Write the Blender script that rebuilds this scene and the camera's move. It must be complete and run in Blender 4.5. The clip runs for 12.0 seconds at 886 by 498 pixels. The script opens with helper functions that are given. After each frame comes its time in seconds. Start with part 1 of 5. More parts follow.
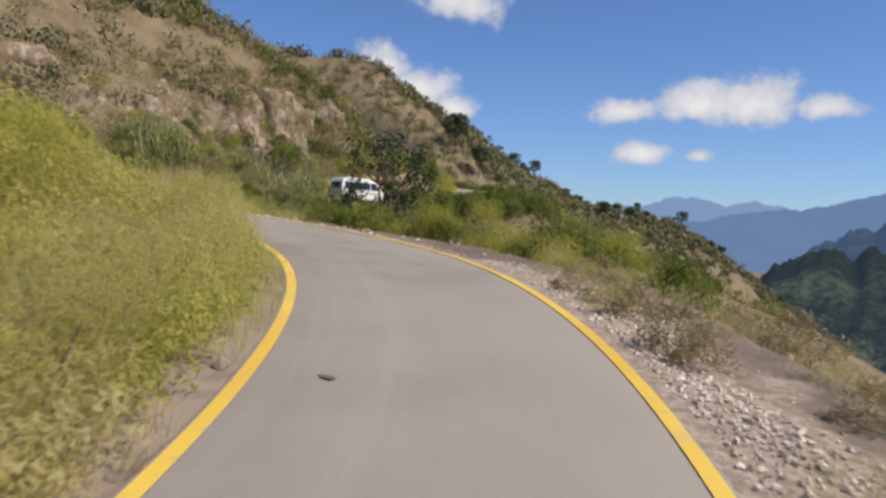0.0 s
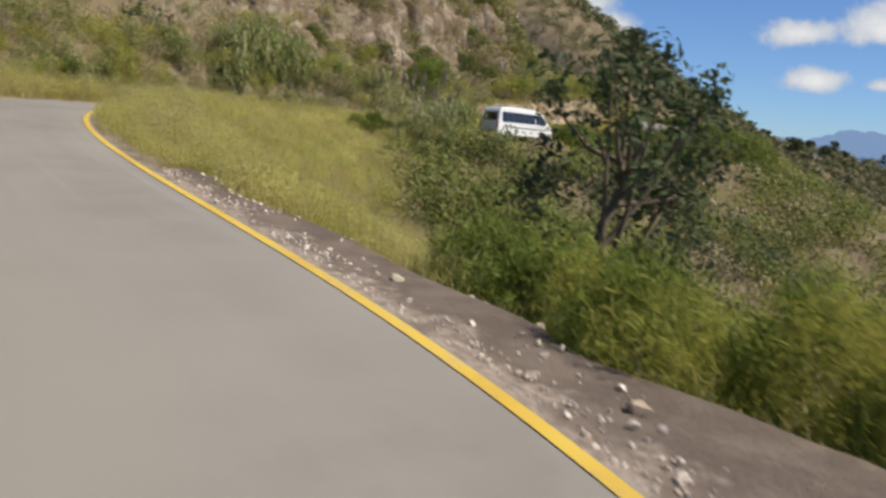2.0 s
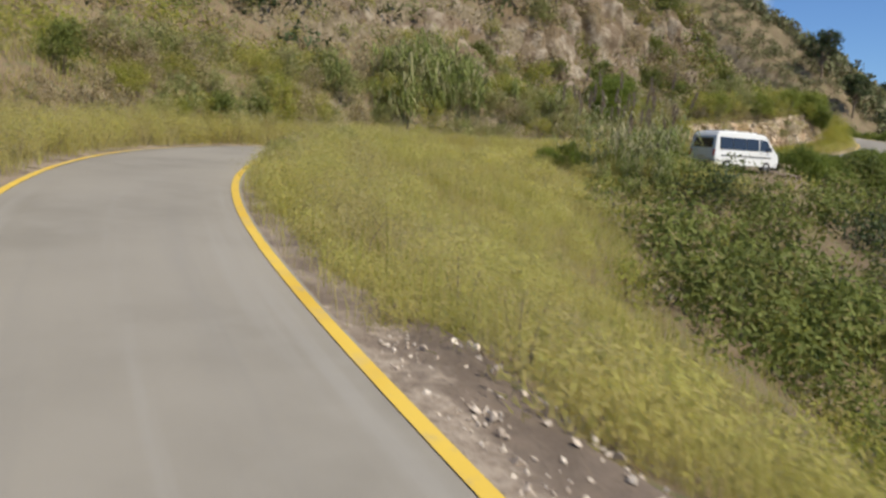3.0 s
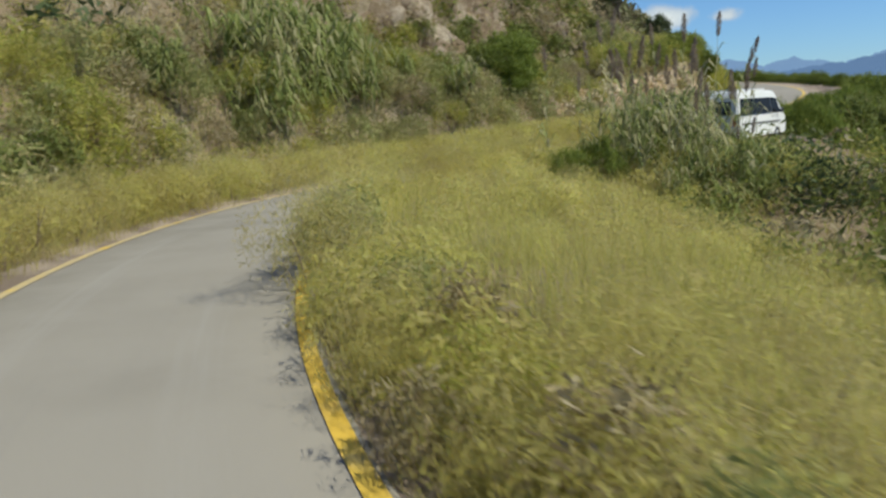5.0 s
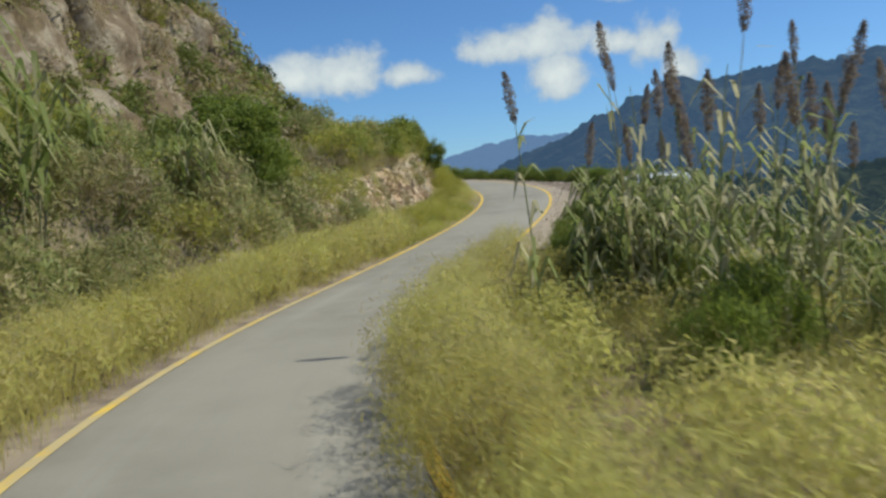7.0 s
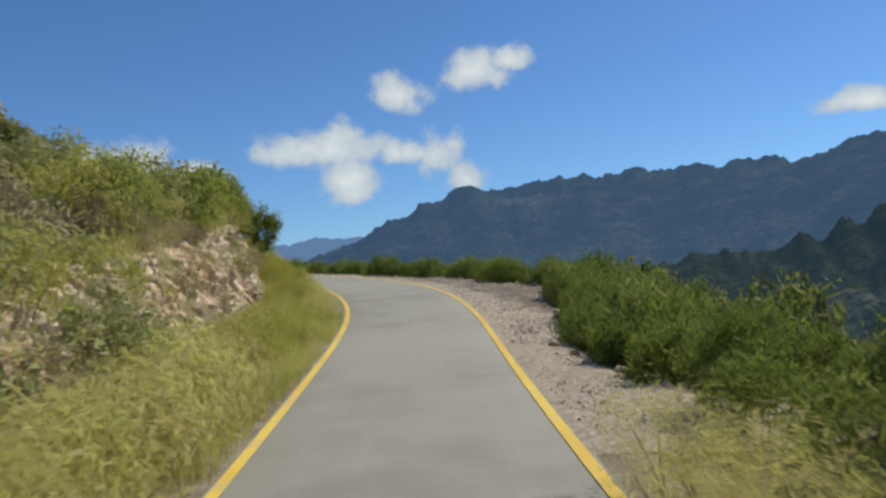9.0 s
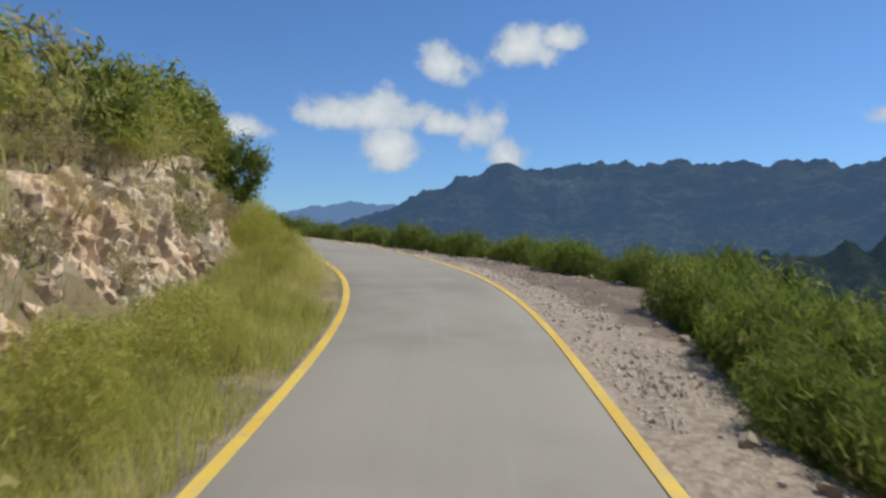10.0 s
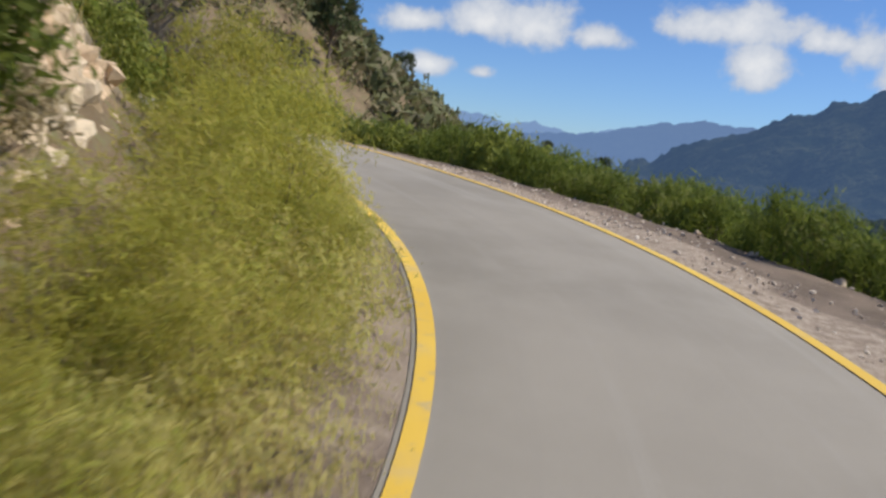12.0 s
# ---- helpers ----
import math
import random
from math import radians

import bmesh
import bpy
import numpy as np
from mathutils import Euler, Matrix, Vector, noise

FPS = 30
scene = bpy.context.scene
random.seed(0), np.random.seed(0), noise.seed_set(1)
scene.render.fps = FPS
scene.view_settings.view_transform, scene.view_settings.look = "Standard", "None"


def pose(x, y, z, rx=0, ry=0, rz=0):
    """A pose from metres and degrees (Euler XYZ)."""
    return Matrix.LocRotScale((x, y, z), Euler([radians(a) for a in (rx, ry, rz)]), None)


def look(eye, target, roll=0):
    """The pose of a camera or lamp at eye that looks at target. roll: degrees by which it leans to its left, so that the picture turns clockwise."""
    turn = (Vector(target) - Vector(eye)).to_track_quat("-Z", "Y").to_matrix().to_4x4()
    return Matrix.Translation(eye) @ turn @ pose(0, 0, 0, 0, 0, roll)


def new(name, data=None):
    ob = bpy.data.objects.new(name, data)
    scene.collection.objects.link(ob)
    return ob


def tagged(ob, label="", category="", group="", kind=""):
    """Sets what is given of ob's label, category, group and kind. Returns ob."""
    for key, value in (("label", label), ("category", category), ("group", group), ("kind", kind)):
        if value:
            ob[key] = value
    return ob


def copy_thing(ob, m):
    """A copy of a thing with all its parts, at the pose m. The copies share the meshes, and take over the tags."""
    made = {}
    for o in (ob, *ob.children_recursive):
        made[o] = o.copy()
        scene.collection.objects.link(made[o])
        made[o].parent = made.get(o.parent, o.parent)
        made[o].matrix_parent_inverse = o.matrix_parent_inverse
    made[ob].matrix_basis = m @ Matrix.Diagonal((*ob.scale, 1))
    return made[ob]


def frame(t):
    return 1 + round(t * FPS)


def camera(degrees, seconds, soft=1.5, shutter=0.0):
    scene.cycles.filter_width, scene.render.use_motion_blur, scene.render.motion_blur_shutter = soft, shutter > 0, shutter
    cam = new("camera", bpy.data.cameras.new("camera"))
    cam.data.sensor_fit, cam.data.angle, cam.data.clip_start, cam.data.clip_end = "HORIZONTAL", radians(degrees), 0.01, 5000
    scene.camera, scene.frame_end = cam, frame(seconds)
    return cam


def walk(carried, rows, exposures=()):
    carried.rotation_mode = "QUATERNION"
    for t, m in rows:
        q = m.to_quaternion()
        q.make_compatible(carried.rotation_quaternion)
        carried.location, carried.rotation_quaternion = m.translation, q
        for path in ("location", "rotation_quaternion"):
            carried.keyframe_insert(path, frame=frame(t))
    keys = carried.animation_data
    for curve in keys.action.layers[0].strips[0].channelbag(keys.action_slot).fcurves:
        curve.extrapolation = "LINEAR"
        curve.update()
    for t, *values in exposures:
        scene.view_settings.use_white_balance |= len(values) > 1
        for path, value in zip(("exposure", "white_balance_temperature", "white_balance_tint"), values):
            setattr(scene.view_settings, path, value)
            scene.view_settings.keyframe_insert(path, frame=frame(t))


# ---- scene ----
cam = camera(58.42, 12.0, soft=2.65, shutter=0.2)
PATH = [
    (0.0, pose(0.450, -0.069, 2.055, 88.12, -2.56, 0.00)),
    (0.5, pose(0.581, 3.735, 2.399, 83.57, 0.53, 1.11)),
    (1.0, pose(0.165, 7.592, 2.769, 79.53, 1.02, 1.39)),
    (1.5, pose(-0.785, 11.379, 3.139, 77.65, -0.14, 6.93)),
    (2.0, pose(-2.024, 15.034, 3.498, 81.58, -5.31, 10.60)),
    (2.5, pose(-4.013, 18.449, 3.837, 81.73, -4.39, 21.35)),
    (4.5, pose(-14.638, 31.180, 4.790, 82.29, 1.09, 8.18)),
    (5.0, pose(-16.851, 34.592, 5.080, 80.29, 3.07, 1.70)),
    (5.5, pose(-18.579, 38.131, 5.147, 80.86, 5.60, -7.19)),
    (6.0, pose(-19.778, 41.867, 5.290, 81.04, 5.34, -17.89)),
    (6.5, pose(-20.323, 45.745, 5.311, 84.06, 6.68, -22.61)),
    (7.0, pose(-20.327, 49.670, 5.285, 85.99, 4.78, -27.24)),
    (7.5, pose(-19.696, 53.527, 5.230, 89.88, 3.21, -30.80)),
    (9.5, pose(-12.095, 67.315, 5.330, 91.82, 4.02, -43.98)),
    (10.0, pose(-9.408, 70.413, 5.505, 90.41, -1.20, -40.05)),
    (10.5, pose(-6.656, 73.568, 5.756, 91.93, -1.72, -35.53)),
    (11.0, pose(-4.007, 76.860, 5.982, 87.86, -3.46, -27.70)),
    (11.5, pose(-1.643, 80.263, 6.298, 86.50, -2.57, -20.50)),
    (12.0, pose(0.306, 83.946, 6.746, 82.47, -6.90, -15.54)),
]
# the phone's own balance drifts greener among the grass
walk(cam, PATH, [(0.0, 0.05, 6850, 13), (1.5, 0.05, 6800, 10), (2.5, 0.05, 6800, 8), (4.5, 0.05, 6500, 1), (6.5, 0.0, 6500, -3), (7.5, -0.03, 6450, -2), (9.5, -0.08, 6450, 2), (11.0, 0.0, 6500, 7), (12.0, 0.03, 6550, 9)])

# ---------------------------------------------------------------- world and sun
SUN_AZ, SUN_EL = radians(105.0), radians(49.0)      # clockwise from +y, and above the horizon


def way(az, el):
    """A direction from degrees to the left of +y and degrees of height."""
    a, e = radians(az), radians(el)
    return Vector((-math.sin(a) * math.cos(e), math.cos(a) * math.cos(e), math.sin(e)))


class Nodes:
    """A short hand for node trees."""

    def __init__(self, tree):
        self.tree = tree
        tree.nodes.clear()

    def __call__(self, kind, **inputs):
        node = self.tree.nodes.new(kind)
        for key, value in inputs.items():
            socket = node.inputs[int(key[1:])] if key[0] == "i" and key[1:].isdigit() else node.inputs[key.replace("__", " ")]
            self.put(socket, value)
        return node

    def put(self, socket, value):
        if isinstance(value, bpy.types.NodeSocket):
            self.tree.links.new(value, socket)
        elif isinstance(value, bpy.types.Node):
            self.tree.links.new(value.outputs[0], socket)
        else:
            socket.default_value = value

    def math(self, op, a, b=0.0, clamp=False):
        node = self("ShaderNodeMath", i0=a, i1=b)
        node.operation, node.use_clamp = op, clamp
        return node.outputs[0]

    def vec(self, op, a, b):
        node = self("ShaderNodeVectorMath", i0=a, i1=b)
        node.operation = op
        return node.outputs[1] if op in ("DOT_PRODUCT", "LENGTH", "DISTANCE") else node.outputs[0]

    def mix(self, fac, a, b, blend="MIX"):
        node = self.tree.nodes.new("ShaderNodeMix")
        node.data_type, node.blend_type = "RGBA", blend
        self.put(node.inputs[0], fac)
        self.put(node.inputs[6], a if not isinstance(a, tuple) else (*a[:3], 1))
        self.put(node.inputs[7], b if not isinstance(b, tuple) else (*b[:3], 1))
        return node.outputs[2]

    def ramp(self, value, low, high):
        node = self("ShaderNodeMapRange", Value=value, From__Min=low, From__Max=high)
        node.interpolation_type = "SMOOTHSTEP"
        return node.outputs[0]

    def noise(self, scale, detail=4.0, rough=0.55, vector=None, distort=0.0):
        node = self("ShaderNodeTexNoise", Scale=scale, Detail=detail, Roughness=rough, Distortion=distort)
        if vector is not None:
            self.put(node.inputs["Vector"], vector)
        return node.outputs[0]


world = bpy.data.worlds.new("sky")
scene.world = world
world.use_nodes = True
N = Nodes(world.node_tree)
sky = N("ShaderNodeTexSky")
sky.sky_type, sky.sun_disc, sky.sun_elevation, sky.sun_rotation = "NISHITA", False, SUN_EL, SUN_AZ
sky.altitude, sky.air_density, sky.dust_density, sky.ozone_density = 1200.0, 1.0, 0.6, 2.0
ray = N("ShaderNodeTexCoord").outputs["Generated"]
puff = N.noise(26.0, 7.0, 0.6, ray)
puff_big = N.noise(9.0, 3.0, 0.5, ray)
# fair-weather clouds: azimuth, height, half width, half height in degrees
CLOUDS = [
    (-12.6, 8.3, 2.2, 0.8), (-17.3, 8.7, 2.6, 1.3), (-21.4, 8.8, 2.8, 1.5), (-25.6, 8.5, 2.6, 0.9),
    (-14.0, 5.4, 1.9, 0.7), (-17.6, 5.3, 1.2, 0.5),
    (-31.6, 9.7, 3.0, 1.0), (-35.6, 9.9, 3.4, 1.4), (-36.0, 7.6, 1.8, 1.5), (-40.4, 9.3, 2.4, 0.8), (-42.6, 9.0, 1.5, 1.6), (-44.2, 7.2, 1.4, 1.0),
    (-40.0, 13.4, 1.9, 1.2), (-45.6, 14.7, 2.2, 1.3), (-48.0, 15.2, 1.5, 0.7),
    (-71.0, 9.4, 2.6, 0.7), (-0.4, 8.0, 1.6, 0.8), (2.3, 9.4, 2.2, 1.3), (4.5, 10.9, 2.0, 1.3), (-0.4, 15.4, 2.8, 1.3),
    (-95.0, 16.0, 6.0, 2.0), (-130.0, 14.0, 7.0, 2.0), (60.0, 18.0, 7.0, 2.5), (150.0, 15.0, 8.0, 2.5),
]
cover = None
for az, el, half_w, half_h in CLOUDS:
    mid = way(az, el)
    right = Vector((math.cos(radians(az)), math.sin(radians(az)), 0.0))
    above = right.cross(mid)
    x = N.math("DIVIDE", N.vec("DOT_PRODUCT", ray, right), math.sin(radians(half_w * 1.3)))
    y = N.math("DIVIDE", N.vec("DOT_PRODUCT", ray, above), math.sin(radians(half_h * 1.55)))
    front = N.math("GREATER_THAN", N.vec("DOT_PRODUCT", ray, mid), 0.5)
    # flatter below than above
    y = N.math("MAXIMUM", y, N.math("MULTIPLY", y, -1.35))
    r2 = N.math("ADD", N.math("MULTIPLY", x, x), N.math("MULTIPLY", y, y))
    blob = N.math("ADD", N.math("SUBTRACT", 1.0, N.math("SQRT", r2)), N.math("MULTIPLY", N.math("SUBTRACT", front, 1.0), 50.0))
    cover = blob if cover is None else N.math("MAXIMUM", cover, blob)
cover = N.math("ADD", cover, N.math("MULTIPLY", N.math("SUBTRACT", puff, 0.46), 1.7))
cover = N.math("ADD", cover, N.math("MULTIPLY", N.math("SUBTRACT", puff_big, 0.5), 1.2))
density = N.ramp(cover, 0.03, 0.6)
shade = N.ramp(cover, 0.2, 1.3)
cloud = N.mix(shade, (5.6, 6.2, 7.4), (9.3, 9.3, 9.4))
tint = N.mix(1.0, sky.outputs[0], (0.73, 0.98, 1.38), "MULTIPLY")
N("ShaderNodeOutputWorld", Surface=N("ShaderNodeBackground", Color=N.mix(N.math("MULTIPLY", density, 0.93), tint, cloud), Strength=0.088).outputs[0])

sun = new("sun", bpy.data.lights.new("sun", "SUN"))
sun.data.energy, sun.data.angle, sun.data.color = 4.8, radians(0.6), (1.0, 0.93, 0.82)
sun.matrix_world = look((0, 0, 0), tuple(-way(-math.degrees(SUN_AZ), math.degrees(SUN_EL))))

scene.view_settings.exposure = 0.0

# ---------------------------------------------------------------- materials


def material(name, build):
    mat = bpy.data.materials.new(name)
    mat.use_nodes = True
    n = Nodes(mat.node_tree)
    shader = n("ShaderNodeBsdfPrincipled")
    n("ShaderNodeOutputMaterial", Surface=shader.outputs[0])
    build(n, shader)
    return mat


def place(n):
    return n("ShaderNodeNewGeometry").outputs["Position"]


def bump(n, shader, height, strength, distance):
    n.put(shader.inputs["Normal"], n("ShaderNodeBump", Strength=strength, Distance=distance, Height=height).outputs[0])


def asphalt(n, s):
    p = place(n)
    grain = n.noise(140.0, 3.0, 0.7, p)
    patch = n.noise(0.9, 5.0, 0.6, p)
    wide = n.noise(0.16, 3.0, 0.5, p)
    c = n.mix(n.ramp(patch, 0.3, 0.7), (0.228, 0.206, 0.170), (0.286, 0.260, 0.218))
    c = n.mix(n.ramp(wide, 0.35, 0.65), c, (0.306, 0.277, 0.231))
    # wheel tracks and drag marks along the road
    uv = n("ShaderNodeUVMap").outputs[0]
    track = n.noise(1.0, 5.0, 0.6, n.vec("MULTIPLY", uv, (1.6, 0.05, 1.0)))
    c = n.mix(n.math("MULTIPLY", n.ramp(track, 0.52, 0.72), 0.5), c, (0.345, 0.322, 0.286))
    c = n.mix(n.math("MULTIPLY", n.ramp(track, 0.46, 0.28), 0.22), c, (0.20, 0.19, 0.178))
    c = n.mix(n.math("MULTIPLY", n.ramp(grain, 0.5, 0.8), 0.35), c, (0.16, 0.15, 0.14))
    s.inputs["Roughness"].default_value = 0.85
    n.put(s.inputs["Base Color"], c)
    bump(n, s, grain, 0.35, 0.01)


def yellow_paint(n, s):
    p = place(n)
    wear = n.noise(6.0, 6.0, 0.65, p)
    wide = n.noise(0.7, 3.0, 0.5, p)
    c = n.mix(n.ramp(wide, 0.35, 0.65), (0.64, 0.41, 0.05), (0.70, 0.48, 0.075))
    c = n.mix(n.math("MULTIPLY", n.ramp(wear, 0.56, 0.72), 0.6), c, (0.34, 0.29, 0.2))
    dust = n.noise(1.7, 4.0, 0.6, p)
    # the uphill line lies under dust along the grassy stretch
    at = n("ShaderNodeSeparateXYZ", Vector=n("ShaderNodeUVMap").outputs[0])
    worn = n.math("MULTIPLY", n.ramp(at.outputs[0], 0.5, -0.5), n.math("MULTIPLY", n.ramp(at.outputs[1], 36.0, 48.0), n.ramp(at.outputs[1], 84.0, 72.0)))
    c = n.mix(n.math("MULTIPLY", n.ramp(n.math("ADD", dust, n.math("MULTIPLY", worn, 0.22)), 0.5, 0.75), n.math("ADD", 0.45, n.math("MULTIPLY", worn, 0.3))), c, (0.42, 0.36, 0.25))
    s.inputs["Roughness"].default_value = 0.7
    n.put(s.inputs["Base Color"], c)


def earth(n, s):
    p = place(n)
    a = n.noise(0.35, 6.0, 0.6, p)
    b = n.noise(2.6, 6.0, 0.65, p)
    g = n.noise(24.0, 4.0, 0.7, p)
    c = n.mix(n.ramp(a, 0.38, 0.62), (0.145, 0.102, 0.058), (0.225, 0.165, 0.098))
    c = n.mix(n.ramp(b, 0.48, 0.68), c, (0.15, 0.15, 0.062))
    c = n.mix(n.math("MULTIPLY", n.ramp(g, 0.55, 0.75), 0.5), c, (0.30, 0.25, 0.18))
    # bare rock shows where the ground stands steep
    steep = n("ShaderNodeSeparateXYZ", Vector=n("ShaderNodeNewGeometry").outputs["True Normal"]).outputs[2]
    rock = n.mix(n.ramp(b, 0.35, 0.65), (0.145, 0.112, 0.066), (0.26, 0.21, 0.14))
    c = n.mix(n.ramp(n.math("ADD", steep, n.math("MULTIPLY", n.math("SUBTRACT", a, 0.5), 0.5)), 0.66, 0.48), c, rock)
    s.inputs["Roughness"].default_value = 0.95
    n.put(s.inputs["Base Color"], c)
    bump(n, s, n.math("ADD", b, n.math("MULTIPLY", g, 0.3)), 0.8, 0.12)


def dirt(low, high, grit):
    def build(n, s):
        loose(n, s, low, high, grit)
    return build


def loose(n, s, low, high, grit):
    p = place(n)
    a = n.noise(1.1, 5.0, 0.6, p)
    g = n.noise(30.0, 4.0, 0.75, p)
    c = n.mix(n.ramp(a, 0.42, 0.6), low, high)
    c = n.mix(n.math("MULTIPLY", n.ramp(g, 0.5, 0.75), 0.6), c, grit)
    s.inputs["Roughness"].default_value = 0.95
    n.put(s.inputs["Base Color"], c)
    bump(n, s, g, 0.7, 0.05)


MAT = {"asphalt": material("asphalt", asphalt), "yellow_paint": material("yellow_paint", yellow_paint),
       "earth": material("earth", earth), "gravel_ground": material("gravel_ground", dirt((0.19, 0.142, 0.106), (0.33, 0.262, 0.20), (0.46, 0.385, 0.30)))}


def leafy(name, low, high, dry, amount=0.25, clear=0.35, fuzz=0.0):
    """Leaves: a colour for each island, some of them dry, with light shining through."""
    def build(n, s):
        r = n("ShaderNodeNewGeometry").outputs["Random Per Island"]
        o = n("ShaderNodeObjectInfo").outputs["Random"]
        patch = n.noise(0.6, 3.0, 0.5, place(n))
        c = n.mix(r, low, high)
        c = n.mix(n.ramp(n.math("ADD", n.math("MULTIPLY", n.math("FRACT", n.math("MULTIPLY", r, 17.3)), 0.5), patch), 1.0 - amount, 1.15 - amount), c, dry)
        c = n.mix(n.math("MULTIPLY", o, 0.3), c, tuple(v * 0.7 for v in low))
        dull = n.noise(0.23, 3.0, 0.5, place(n))
        c = n.mix(n.math("MULTIPLY", n.ramp(dull, 0.5, 0.68), 0.45), c, (low[0] * 0.82, low[1] * 0.74, low[2] * 0.8))
        n.put(s.inputs["Base Color"], c)
        s.inputs["Roughness"].default_value = 0.65
        s.inputs["Specular IOR Level"].default_value = 0.25
        out = n.tree.nodes["Material Output"]
        glow = n("ShaderNodeBsdfTranslucent", Color=c)
        mixed = n("ShaderNodeMixShader", i0=clear, i1=s.outputs[0], i2=glow.outputs[0])
        if fuzz:
            # feathery heads cover only a part of their outline
            mixed = n("ShaderNodeMixShader", i0=fuzz, i1=mixed.outputs[0], i2=n("ShaderNodeBsdfTransparent").outputs[0])
        n.put(out.inputs["Surface"], mixed.outputs[0])
    MAT[name] = material(name, build)


leafy("dry_grass", (0.54, 0.52, 0.14), (0.70, 0.67, 0.23), (0.66, 0.57, 0.24), 0.25, 0.55, 0.4)
leafy("green_grass", (0.29, 0.32, 0.05), (0.49, 0.49, 0.10), (0.54, 0.47, 0.15), 0.25, 0.5, 0.3)
leafy("straw_grass", (0.46, 0.39, 0.15), (0.62, 0.54, 0.22), (0.60, 0.54, 0.27), 0.3, 0.5, 0.4)
leafy("weed_leaf", (0.36, 0.37, 0.06), (0.60, 0.57, 0.12), (0.52, 0.44, 0.13), 0.2, 0.5, 0.35)
leafy("shrub_leaf", (0.13, 0.165, 0.04), (0.28, 0.31, 0.08), (0.28, 0.25, 0.09), 0.15, 0.42)
leafy("bright_leaf", (0.20, 0.245, 0.045), (0.39, 0.42, 0.10), (0.38, 0.38, 0.1), 0.06, 0.52)
leafy("dark_leaf", (0.055, 0.08, 0.034), (0.14, 0.18, 0.075), (0.16, 0.14, 0.08), 0.12)
leafy("dry_leaf", (0.28, 0.22, 0.11), (0.45, 0.37, 0.19), (0.44, 0.38, 0.24), 0.3)
leafy("grey_leaf", (0.24, 0.27, 0.09), (0.42, 0.43, 0.17), (0.48, 0.41, 0.21), 0.25, 0.45)
leafy("spur_leaf", (0.15, 0.17, 0.07), (0.26, 0.265, 0.12), (0.26, 0.22, 0.13), 0.3, 0.3)
leafy("reed_leaf", (0.20, 0.25, 0.08), (0.40, 0.43, 0.18), (0.58, 0.53, 0.34), 0.32, 0.5)
leafy("bank_reed", (0.20, 0.25, 0.07), (0.41, 0.45, 0.16), (0.50, 0.46, 0.26), 0.22, 0.5)
leafy("reed_plume", (0.22, 0.17, 0.135), (0.38, 0.30, 0.245), (0.46, 0.38, 0.32), 0.25, 0.45, 0.2)
leafy("hedge_leaf", (0.12, 0.17, 0.03), (0.30, 0.35, 0.07), (0.36, 0.36, 0.12), 0.08, 0.5)


def bark(n, s):
    g = n.noise(18.0, 5.0, 0.7, place(n))
    n.put(s.inputs["Base Color"], n.mix(g, (0.09, 0.065, 0.045), (0.22, 0.17, 0.12)))
    s.inputs["Roughness"].default_value = 0.9
    bump(n, s, g, 0.6, 0.02)


def stone(n, s):
    p = place(n)
    o = n("ShaderNodeObjectInfo").outputs["Random"]
    r = n("ShaderNodeNewGeometry").outputs["Random Per Island"]
    a = n.noise(3.0, 6.0, 0.6, p)
    g = n.noise(40.0, 4.0, 0.7, p)
    c = n.mix(n.ramp(a, 0.35, 0.65), (0.43, 0.36, 0.26), (0.66, 0.58, 0.46))
    c = n.mix(n.math("MULTIPLY", n.math("FRACT", n.math("ADD", n.math("MULTIPLY", o, 7.7), r)), 0.6), c, (0.45, 0.30, 0.18))
    rust = n.noise(0.8, 4.0, 0.6, p)
    c = n.mix(n.math("MULTIPLY", n.ramp(rust, 0.54, 0.7), 0.4), c, (0.46, 0.27, 0.14))
    c = n.mix(n.math("MULTIPLY", n.ramp(g, 0.5, 0.74), 0.65), c, (0.24, 0.20, 0.15))
    s.inputs["Roughness"].default_value = 0.9
    n.put(s.inputs["Base Color"], c)
    bump(n, s, n.math("ADD", a, n.math("MULTIPLY", g, 0.4)), 0.6, 0.04)


def cliff_stone(n, s):
    p = place(n)
    a = n.noise(0.5, 6.0, 0.6, p)
    streak = n.noise(1.0, 6.0, 0.65, n.vec("MULTIPLY", p, (1.1, 1.1, 0.8)))
    g = n.noise(7.0, 5.0, 0.7, p)
    c = n.mix(n.ramp(streak, 0.4, 0.64), (0.20, 0.14, 0.088), (0.46, 0.38, 0.28))
    c = n.mix(n.ramp(a, 0.47, 0.6), c, (0.21, 0.15, 0.085))
    c = n.mix(n.math("MULTIPLY", n.ramp(g, 0.52, 0.75), 0.6), c, (0.10, 0.085, 0.055))
    s.inputs["Roughness"].default_value = 0.95
    n.put(s.inputs["Base Color"], c)
    bump(n, s, n.math("ADD", g, streak), 0.9, 0.2)


